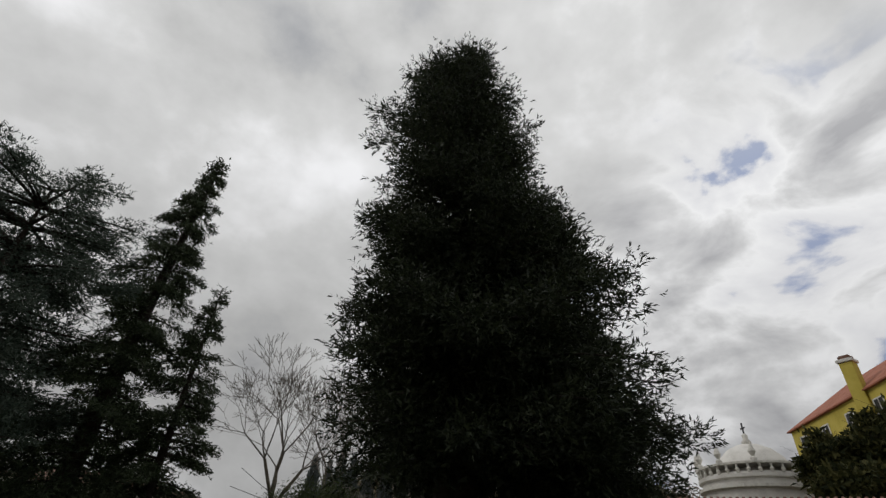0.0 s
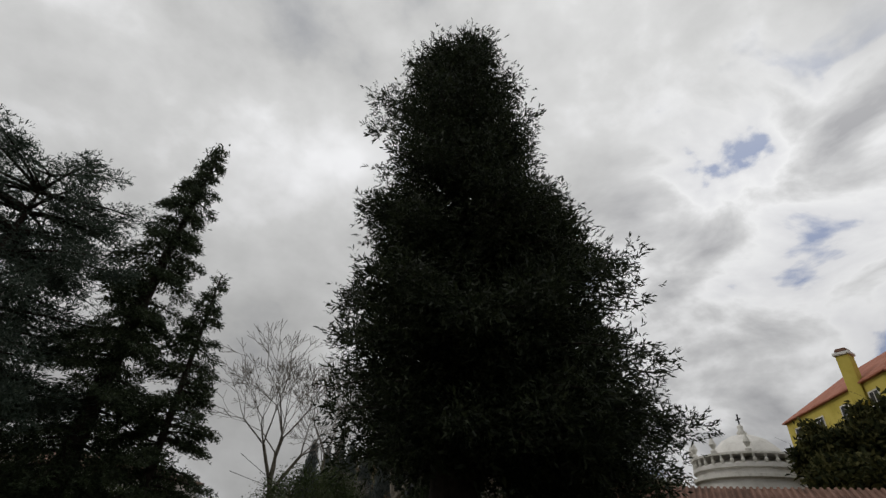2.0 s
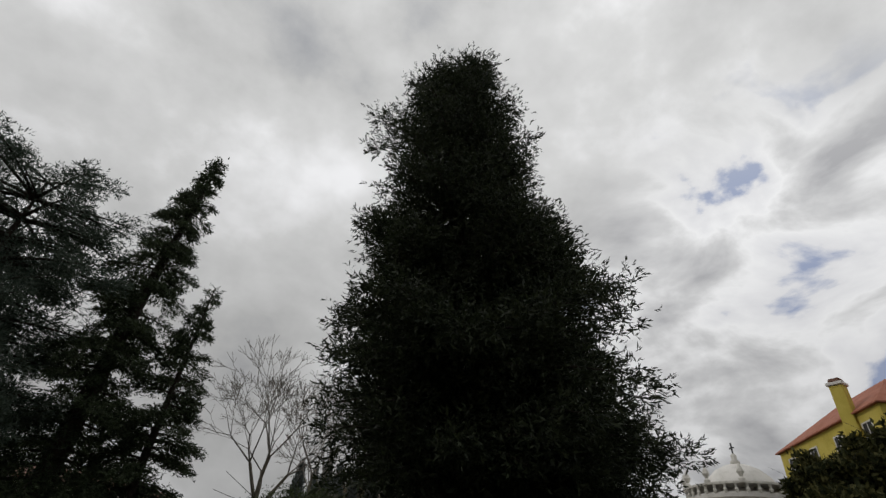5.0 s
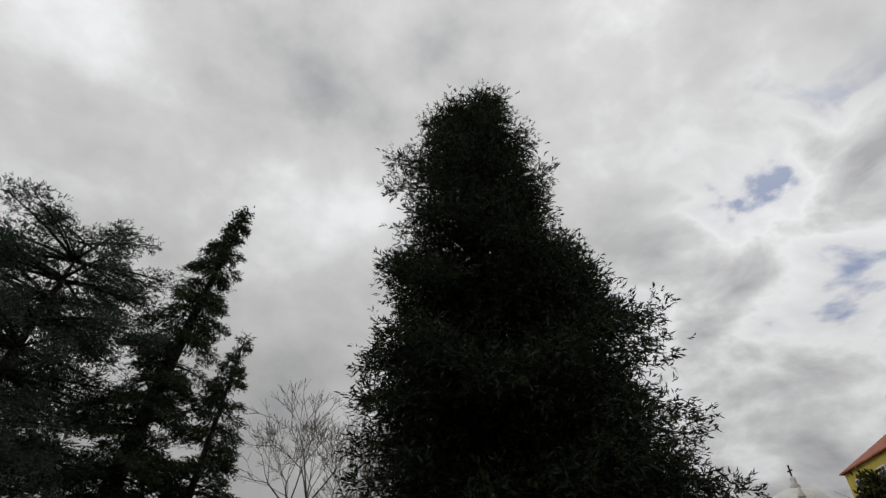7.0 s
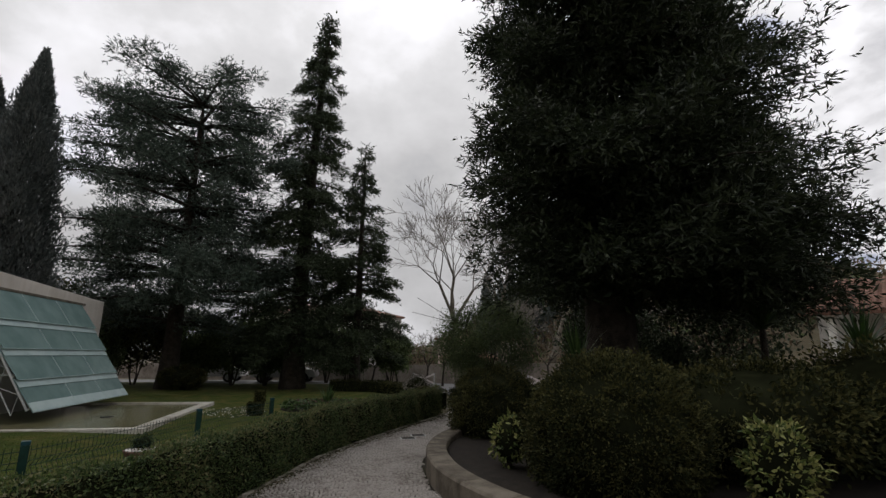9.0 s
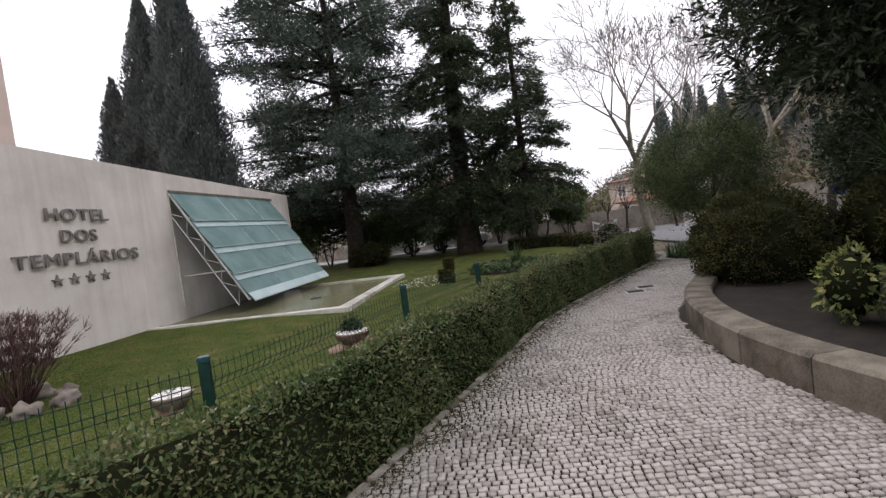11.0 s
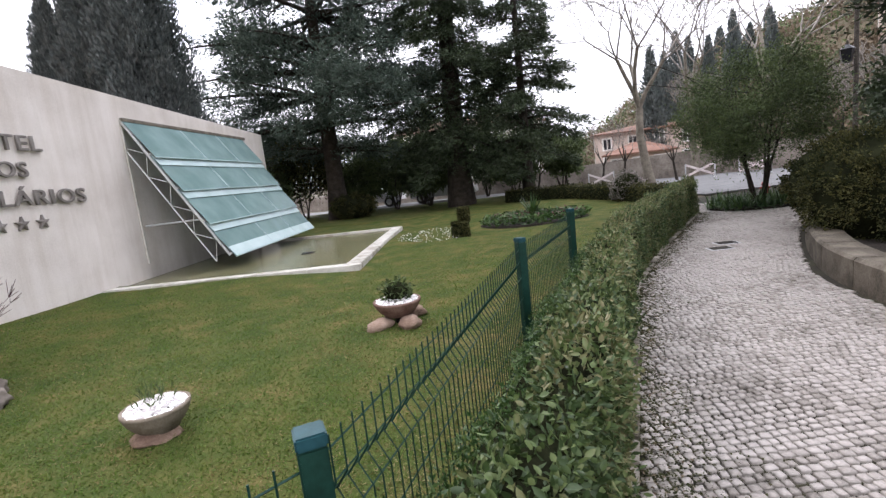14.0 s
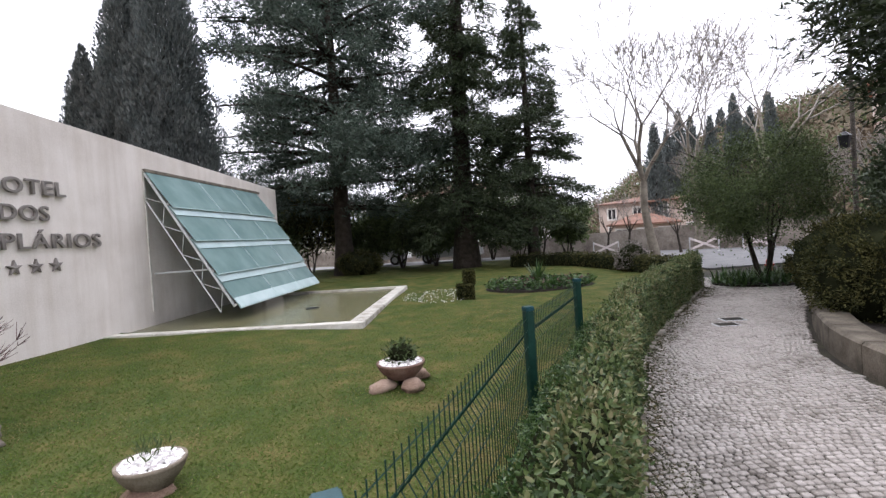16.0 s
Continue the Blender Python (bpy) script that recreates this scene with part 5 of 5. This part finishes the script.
def house(name, cx, cy, z, w, d, h, rz, wallm, roofm, label, roof_h=1.6, floors=2, cols=4, win=(0.9, 1.4), eave=0.35):
    """A plastered house: walls, hipped tile roof, windows with frames on two sides."""
    t = thing(name, cx, cy, z, label, "house", rz=rz)
    part("wall", new_box(-w / 2, -d / 2, -4.0, w / 2, d / 2, h), wallm, t)
    bm = bmesh.new()
    e = eave
    lo = [bm.verts.new(p) for p in ((-w / 2 - e, -d / 2 - e, h), (w / 2 + e, -d / 2 - e, h), (w / 2 + e, d / 2 + e, h), (-w / 2 - e, d / 2 + e, h))]
    lo2 = [bm.verts.new((v.co.x, v.co.y, h + 0.12)) for v in lo]
    k = min(w, d) / 2
    if w >= d:
        rg = [bm.verts.new((-w / 2 + k, 0, h + roof_h)), bm.verts.new((w / 2 - k, 0, h + roof_h))]
        fs = [(lo2[0], lo2[1], rg[1], rg[0]), (lo2[1], lo2[2], rg[1]), (lo2[2], lo2[3], rg[0], rg[1]), (lo2[3], lo2[0], rg[0])]
    else:
        rg = [bm.verts.new((0, -d / 2 + k, h + roof_h)), bm.verts.new((0, d / 2 - k, h + roof_h))]
        fs = [(lo2[0], lo2[1], rg[0]), (lo2[1], lo2[2], rg[1], rg[0]), (lo2[2], lo2[3], rg[1]), (lo2[3], lo2[0], rg[0], rg[1])]
    for q in fs:
        bm.faces.new(q)
    bm.faces.new(lo[::-1])
    for i in range(4):
        bm.faces.new((lo[i], lo[(i + 1) % 4], lo2[(i + 1) % 4], lo2[i]))
    bmesh.ops.recalc_face_normals(bm, faces=bm.faces[:])
    part("roof", bm, roofm, t)
    fh = h / floors
    for fl in range(floors):
        for c in range(cols):
            for face in (0, 1):
                span = w if face == 0 else d
                u = -span / 2 + span * (c + 0.5) / cols
                zc = fh * (fl + 0.5)
                wi, hi = win
                m = pose(u, -d / 2, zc) if face == 0 else pose(-w / 2, u, zc, 0, 0, -90)
                wn = part("window", new_box(-wi / 2, -0.03, -hi / 2, wi / 2, 0.02, hi / 2), M_DARK, t, m=m)
                bm = bmesh.new()
                for x0, z0, x1, z1 in ((-wi / 2 - 0.12, hi / 2, wi / 2 + 0.12, hi / 2 + 0.12), (-wi / 2 - 0.12, -hi / 2 - 0.12, wi / 2 + 0.12, -hi / 2), (-wi / 2 - 0.12, -hi / 2, -wi / 2, hi / 2), (wi / 2, -hi / 2, wi / 2 + 0.12, hi / 2), (-0.03, -hi / 2, 0.03, hi / 2)):
                    box(bm, x0, -0.07, z0, x1, 0.02, z1)
                part("frame", bm, M_WHITE, wn)
    return t


# yellow house on the slope: near corner and far corner give its long face
fx, fy, gx, gy = 72.25, 14.4, 60.5, 0.5
mx, my = (fx + gx) / 2, (fy + gy) / 2
wl = math.hypot(fx - gx, fy - gy)
ang = math.degrees(math.atan2(gy - fy, gx - fx))
ux, uy = (gx - fx) / wl, (gy - fy) / wl
nx, ny = -uy, ux
if nx * (8.4 - mx) + ny * (-13.4 - my) > 0:
    nx, ny = -nx, -ny
yh = house("yellow_house", mx + nx * 5, my + ny * 5, 9.5, wl, 10, 8.0, ang, M_YELLOW, M_TILE, "yellow plastered house with a red tile roof", roof_h=4.2, floors=2, cols=4, win=(1.2, 2.0))
ch = thing("chimney_stack", 62.9, 3.6, 17.3, "yellow and white chimney with a dark cap", "chimney")
part("shaft", new_box(-0.55, -0.55, -1.5, 0.55, 0.55, 3.0, bevel=0.05), M_YELLOW, ch)
part("crown", new_box(-0.7, -0.7, 3.0, 0.7, 0.7, 3.3, bevel=0.05), M_WHITE, ch)
part("cap", new_box(-0.5, -0.5, 3.3, 0.5, 0.5, 3.7, bevel=0.1), M_TILE_D, ch)


def church():
    t = thing("domed_church", 54.0, 11.0, 0, "whitewashed church with a shallow dome, balustrade and cross", "church")
    t.matrix_basis = pose(56.0, 11.3, 2.3, 0, 0, -30) @ Matrix.Diagonal((0.85, 0.85, 0.85, 1))
    part("drum", lathe([(5.2, 2), (5.2, 8.6), (5.5, 8.7), (5.5, 9.0), (5.25, 9.05), (5.25, 9.2)], 40), M_WHITE, t)
    part("cornice", lathe([(5.3, 7.7), (5.6, 7.8), (5.6, 8.05), (5.3, 8.1)], 40), M_STONE_W, t)
    n = 34
    bm0 = lathe([(0.12, 0), (0.2, 0.25), (0.1, 0.45), (0.16, 0.75)], 8)
    me = bpy.data.meshes.new("baluster")
    bm0.to_mesh(me)
    bm0.free()
    me.materials.append(M_STONE_W)
    for i in range(n):
        a = 6.283 * i / n
        put("baluster", me, t, m=pose(5.3 * math.cos(a), 5.3 * math.sin(a), 9.1))
    bm = lathe([(5.15, 9.85), (5.5, 9.85), (5.5, 10.05), (5.15, 10.05)], 40)
    part("rail", bm, M_STONE_W, t)
    part("dome", lathe([(3.6, 9.0), (3.6, 9.6), (3.45, 10.3), (3.0, 11.2), (2.2, 12.0), (1.2, 12.5), (0.3, 12.7)], 36), M_WHITE, t, smooth=True)
    part("finial", lathe([(0.4, 12.6), (0.5, 12.9), (0.25, 13.2), (0.3, 13.6), (0.08, 13.8)], 14), M_STONE_W, t, smooth=True)
    bm = bmesh.new()
    box(bm, -0.06, -0.06, 13.7, 0.06, 0.06, 14.9)
    box(bm, -0.06, -0.38, 14.3, 0.06, 0.38, 14.42)
    part("cross", bm, M_DARK, t)
    for a in (150, 172, 205, 240):
        part("pinnacle", lathe([(0.3, 9.9), (0.3, 10.3), (0.12, 10.45), (0.36, 10.9), (0.04, 11.7)], 10), M_STONE_W, t, m=Matrix.Translation((5.3 * math.cos(radians(a)), 5.3 * math.sin(radians(a)), 0)))


church()


def portico():
    t = thing("arcaded_building", 39.0, 0.5, 1.9, "low building with a tiled lean-to roof on pale columns", "house", rz=-58)
    part("wall", new_box(-9, 1.6, -2, 9, 6, 3.2), M_WHITE, t)
    part("plinth", new_box(-9, -1.6, -3, 9, 1.6, 0.15), M_RUBBLE, t)
    bm = bmesh.new()
    v = [bm.verts.new(p) for p in ((-9.4, -2.0, 2.3), (9.4, -2.0, 2.3), (9.4, 2.0, 4.3), (-9.4, 2.0, 4.3), (-9.4, -2.0, 2.12), (9.4, -2.0, 2.12), (9.4, 2.0, 4.12), (-9.4, 2.0, 4.12))]
    for q in ((0, 1, 2, 3), (7, 6, 5, 4), (0, 4, 5, 1), (1, 5, 6, 2), (2, 6, 7, 3), (3, 7, 4, 0)):
        bm.faces.new([v[k] for k in q])
    part("roof", bm, M_TILE_D, t)
    tile = bpy.data.meshes.new("tile_roll")
    bm = bmesh.new()
    rod(bm, (0, -2.02, 2.32), (0, 2.0, 4.33), 0.1, n=6)
    bm.to_mesh(tile)
    bm.free()
    tile.materials.append(M_TILE_D)
    for i in range(56):
        put("tile_roll", tile, t, m=pose(-9.2 + i * 0.335, 0, 0))
    col = bpy.data.meshes.new("column")
    bm = lathe([(0.26, 0.1), (0.26, 0.3), (0.19, 0.4), (0.17, 1.8), (0.26, 1.95), (0.26, 2.15)], 12)
    bm.to_mesh(col)
    bm.free()
    col.materials.append(M_STONE_W)
    for i in range(8):
        put("column", col, t, m=pose(-8 + i * 2.28, -1.6, 0))


portico()
house("pink_house", 23.0, 34.0, 0.2, 8, 7, 3.1, -18, M_PINK, M_TILE_D, "pale pink plastered house with a tile roof", roof_h=0.7, floors=2, cols=4, win=(0.55, 0.8))
house("orange_outbuilding", 20.3, 28.0, 0.0, 4.5, 3.5, 1.5, -18, M_PINK, M_TILE_D, "low outbuilding with a bright tile roof", roof_h=0.9, floors=1, cols=3, win=(0.8, 0.9))
house("grey_house", 7.5, 46.0, 0.5, 16, 9, 5.5, 4, M_WHITE, M_TILE_D, "pale house far behind the trees", roof_h=1.6, floors=2, cols=5, win=(0.9, 1.3))
house("hillside_house", 47.0, 33.0, float(ground_z(47.0, 33.0)) - 0.5, 8, 7, 3.6, -40, M_PINK, M_TILE, "ochre house among trees on the slope", roof_h=1.4, floors=1, cols=3, win=(0.9, 1.2))
tagged(part("hotel_block", new_box(-22, -26, -0.5, -3.0, -1.0, 16), M_PINK), "tall pale pinkish hotel block behind the sign wall", "building")


def woods():
    """Winter scrub and evergreen clumps over the slopes."""
    for nm, material, n, leaf, lab, seed in (("scrub", M_SCRUB, 84000, 0.72, "brown leafless scrub covering the slope", 3), ("evergreen_scrub", M_OLIVE, 50000, 0.6, "dark green scrub covering the slope", 4)):
        r = np.random.RandomState(seed)
        k = 1900
        cx, cy = r.uniform(16, 72, k), r.uniform(-24, 84, k)
        ok = ((cx > 27) & (cy > 18.5 - 0.5 * (cx - 27))) | ((cy > 38.5) & (cx > 10)) | (cx > 46) | ((cx > 27 - 0.2 * (cy - 18)) & (cy > 22) & (cx > 24.5 + 0.15 * (cy - 22)))
        ok &= ~((np.abs(cx - 54) < 8) & (np.abs(cy - 10) < 9)) & ~((cx > 55) & (cx < 76) & (cy > -6) & (cy < 18)) & ~((cx > 33) & (cx < 56) & (cy > -8) & (cy < 12))
        cx, cy = cx[ok], cy[ok]
        hh = r.uniform(1.3, 3.6, len(cx))
        m = n // len(cx)
        d = unit(r.normal(size=(len(cx) * m, 3)))
        d[:, 2] = np.abs(d[:, 2])
        rad = np.repeat(hh, m)
        p = np.stack([np.repeat(cx, m), np.repeat(cy, m), np.repeat(ground_z(cx, cy), m)], 1) + d * (rad * r.uniform(0.3, 1, len(rad)) ** 0.5)[:, None] * [1.1, 1.1, 1.0]
        v, f = leaves(p, r.normal(0, 1, p.shape) + [0, 0, 0.5], r.uniform(0.5, 1.2, len(p)) * leaf, r.uniform(0.15, 0.4, len(p)) * leaf)
        tagged(put(nm, mesh_np(nm, v, f, material)), lab, "scrub", kind="stuff")
    r = random.Random(9)
    for k in range(26):
        x, y = r.uniform(26, 60), r.uniform(28, 62)
        h = r.uniform(4, 6.5)
        if k < 8:
            x, y, h = ((22.7, 31.1, 9.8), (25.9, 36.3, 9.8), (27.6, 37.7, 11.3), (29.8, 40.0, 10.3), (31.8, 40.2, 9.2), (34.6, 41.0, 9.6), (36.8, 42.0, 6.6), (37.3, 39.4, 7.1))[k]
        cypress(x, y, h, h * 0.11, 60 + k, "narrow dark cypress on the wooded slope", n=5000 if k < 8 else 1500, leaf=0.36 if k < 8 else 0.7, z=float(ground_z(x, y)))
    for k, (x, y, h) in enumerate(((31, 18.5, 6.5), (36, 22, 6), (33, 27, 6), (40, 16, 6), (25, 30, 8), (44, 24, 6), (29, 36, 8))):
        bare_tree("bare_woodland_tree", x, y, h, 0.16, 80 + k, M_BARK_D, "leafless tree on the wooded slope", levels=5, spread=0.55, z=float(ground_z(x, y)), rmin=0.025)
    for k, (x, y, h, c) in enumerate(((51.0, 3.2, 4.6, 1.9), (52.5, 0.2, 5.4, 2.2), (53.0, -2.2, 6.4, 2.4), (48, 1.0, 2.4, 2.2))):
        broadleaf("hill_evergreen", x, y, h, c, "dark rounded evergreen in front of the yellow house", 90 + k, n=4500, leaf=0.5, z=float(ground_z(x, y)) - 0.3, clear=0.1, material=M_BOX)


woods()


# ---- street things ----
def street_post(x, y, h, label, name="street_sign", disc=None):
    t = thing(name, x, y, 0, label, "street sign")
    bm = bmesh.new()
    rod(bm, (0, 0, -0.1), (0, 0, h), 0.035, n=8)
    part("pole", bm, M_STEEL, t)
    if disc:
        bm = lathe([(0.3, 0), (0.3, 0.02)], 20)
        part("disc", bm, disc, t, m=pose(0, -0.04, h - 0.3, 90, 0, 0))


street_post(19.35, 5.7, 1.55, "blue round road sign on a grey pole", disc=M_BLUE)
t = thing("lamp_post", 20.15, 7.4, 0, "tall dark street lamp with a bracket lantern", "street lamp")
part("pole", lathe([(0.14, -0.1), (0.14, 0.9), (0.08, 1.0), (0.055, 8.2)], 10), M_BARK, t, smooth=True)
part("bracket", rod(bmesh.new(), (0, 0, 4.0), (-0.45, -0.2, 4.15), 0.025, n=6), M_BARK, t)
lan = part("lantern", lathe([(0.06, 3.66), (0.14, 3.72), (0.2, 4.05), (0.22, 4.1), (0.05, 4.25)], 8), M_DARK, t, m=pose(-0.45, -0.2, 0))
part("finial", lathe([(0.03, 4.24), (0.045, 4.3), (0.01, 4.38)], 8), M_BARK, lan)


def trestle(x, y, rz):
    """A road barrier: two crossed bars between low uprights."""
    t = thing("road_barrier", x, y, 0.012, "low barrier of crossed pale bars at the road edge", "barrier", rz=rz)
    for k, sx in enumerate((-0.62, 0.62)):
        part("upright", new_box(sx - 0.03, -0.03, 0.0, sx + 0.03, 0.03, 0.75, bevel=0.006), M_STEEL, t)
        part("foot", new_box(sx - 0.04, -0.25, 0.0, sx + 0.04, 0.25, 0.05, bevel=0.006), M_STEEL, t)
    for sg in (-1, 1):
        bm = bmesh.new()
        box(bm, -0.66, -0.02, -0.05, 0.66, 0.02, 0.05, bevel=0.006)
        part("crossed_bar", bm, M_PALE_BAR, t, m=pose(0, 0.022 * sg, 0.42, 0, 24 * sg, 0))


for bx, by, bz in ((18.1, 13.9, -20), (20.3, 13.3, -25), (14.0, 15.9, -15)):
    trestle(bx, by, bz)
t = thing("fire_hydrant", 14.53, 3.03, 0.0, "small red fire hydrant beside the road", "hydrant")
part("barrel", lathe([(0.1, 0), (0.1, 0.04), (0.065, 0.06), (0.065, 0.34), (0.085, 0.36), (0.07, 0.43), (0.02, 0.47)], 14), M_RED, t, smooth=True)
bm = bmesh.new()
rod(bm, (-0.11, 0, 0.29), (0.11, 0, 0.29), 0.03, n=8)
part("outlet", bm, M_RED, t)


def car(x, y, rz, label, paint):
    t = thing("parked_car", x, y, 0.02, label, "car", rz=rz)
    prof = [(-2.0, 0.3), (-2.05, 0.75), (-1.7, 0.88), (-1.1, 1.38), (0.5, 1.42), (1.15, 0.92), (1.95, 0.78), (2.05, 0.35)]
    bm = bmesh.new()
    l = [bm.verts.new((a, -0.82 + (0.12 if b > 1 else 0), b)) for a, b in prof]
    r = [bm.verts.new((a, 0.82 - (0.12 if b > 1 else 0), b)) for a, b in prof]
    bm.faces.new(l)
    bm.faces.new(r[::-1])
    for i in range(len(prof)):
        j = (i + 1) % len(prof)
        bm.faces.new((l[i], r[i], r[j], l[j]))
    bmesh.ops.recalc_face_normals(bm, faces=bm.faces[:])
    bmesh.ops.bevel(bm, geom=bm.edges[:], offset=0.05, segments=2, affect="EDGES")
    part("body", bm, paint, t, smooth=False)
    for s in (-1, 1):
        bm = bmesh.new()
        vs = [bm.verts.new((a, s * (0.83 - (0.1 if b > 1.1 else 0)), b)) for a, b in ((-1.35, 0.95), (-1.0, 1.3), (0.42, 1.33), (0.95, 0.95))]
        bm.faces.new(vs)
        part("side_window", bm, M_DARK, t)
        for wx in (-1.3, 1.3):
            w = part("wheel", lathe([(0.3, -0.1), (0.32, -0.06), (0.32, 0.06), (0.3, 0.1)], 20), M_TYRE, t, m=pose(wx, s * 0.74, 0.3, 90, 0, 0))
            part("rim", lathe([(0.18, -0.11), (0.18, 0.11)], 14), M_STEEL, w)


car(5.6, 19.9, -8, "white parked car beside the road", M_CARW)
car(1.0, 20.6, -8, "white parked car beside the road", M_CARW)

n = 260
a_, q_ = rs.uniform(0, 6.283, n), np.sqrt(rs.uniform(0, 1, n))
dx_, dy_ = 5.9 + np.cos(a_) * q_ * 0.9, 2.2 + np.sin(a_) * q_ * 1.4
v, f = leaves(np.stack([dx_, dy_, lawn_z(dx_, dy_) + 0.03], 1), np.stack([rs.normal(0, 1, n), rs.normal(0, 1, n), rs.uniform(0, 0.6, n)], 1), 0.035, 0.03)
tagged(put("daisies", mesh_np("daisies", v, f, M_PEBBLE)), "scattered small white daisies in the lawn", "flowers", kind="stuff")

n = 1800
ly = rs.uniform(-11.0, 1.5, n)
lx = curve_at(EDGE, ly) + 0.03 + np.abs(rs.normal(0, 0.13, n))
v, f = leaves(np.stack([lx, ly, np.full(n, 0.014) + rs.uniform(0, 0.006, n)], 1), np.stack([rs.normal(0, 1, n), rs.normal(0, 1, n), rs.normal(0, 0.12, n)], 1), rs.uniform(0.012, 0.035, n), rs.uniform(0.008, 0.02, n), curl=0.05)
tagged(put("leaf_litter", mesh_np("leaf_litter", v, f, M_SCRUB)), "brown fallen leaves along the hedge foot", "leaf litter", kind="stuff")

n = 42000
ly = rs.uniform(-12.0, 1.5, n)
lx = curve_at(EDGE, ly) + 0.02 + np.abs(rs.normal(0, 0.19, n)) * (0.75 + 0.35 * np.sin(ly * 2.3) + 0.2 * np.sin(ly * 7.1))
v, f = leaves(np.stack([lx, ly, np.full(n, 0.01) + rs.uniform(0, 0.006, n)], 1), np.stack([rs.normal(0, 1, n), rs.normal(0, 1, n), rs.normal(0, 0.15, n)], 1), rs.uniform(0.008, 0.022, n), rs.uniform(0.007, 0.015, n), curl=0.04)
tagged(put("moss", mesh_np("moss", v, f, M_MOSS)), "yellow-green moss creeping over the cobbles by the hedge", "moss", kind="stuff")

# repeats of one kind share a group
for stem_name, group_name in (("planter_bowl", "bowls on the lawn"), ("round_bush", "clipped bushes in the planting bed"), ("variegated_bush", "variegated shrubs in the planting bed"), ("plane_tree", "plane trees along the road"),
                              ("street_tree", "small street trees"), ("rock", "rocks in the garden"), ("cypress", "cypresses"), ("evergreen_shrub_tree", "evergreens behind the lawn"), ("bare_woodland_tree", "leafless trees on the slope"),
                              ("hill_evergreen", "evergreens by the yellow house"), ("manhole_cover", "covers in the path"), ("dark_shrub", "dark shrubs in the planting bed"), ("car", "parked cars"), ("yucca", "yuccas in the planting bed"), ("road_barrier", "barriers along the road"), ("shade_evergreen", "evergreens behind the redwood")):
    for ob in list(bpy.data.objects):
        if ob.parent is None and ob.name.split(".")[0] == stem_name:
            tagged(ob, group=group_name)

# ---- many small pieces last ----
make_grass()
make_paving()
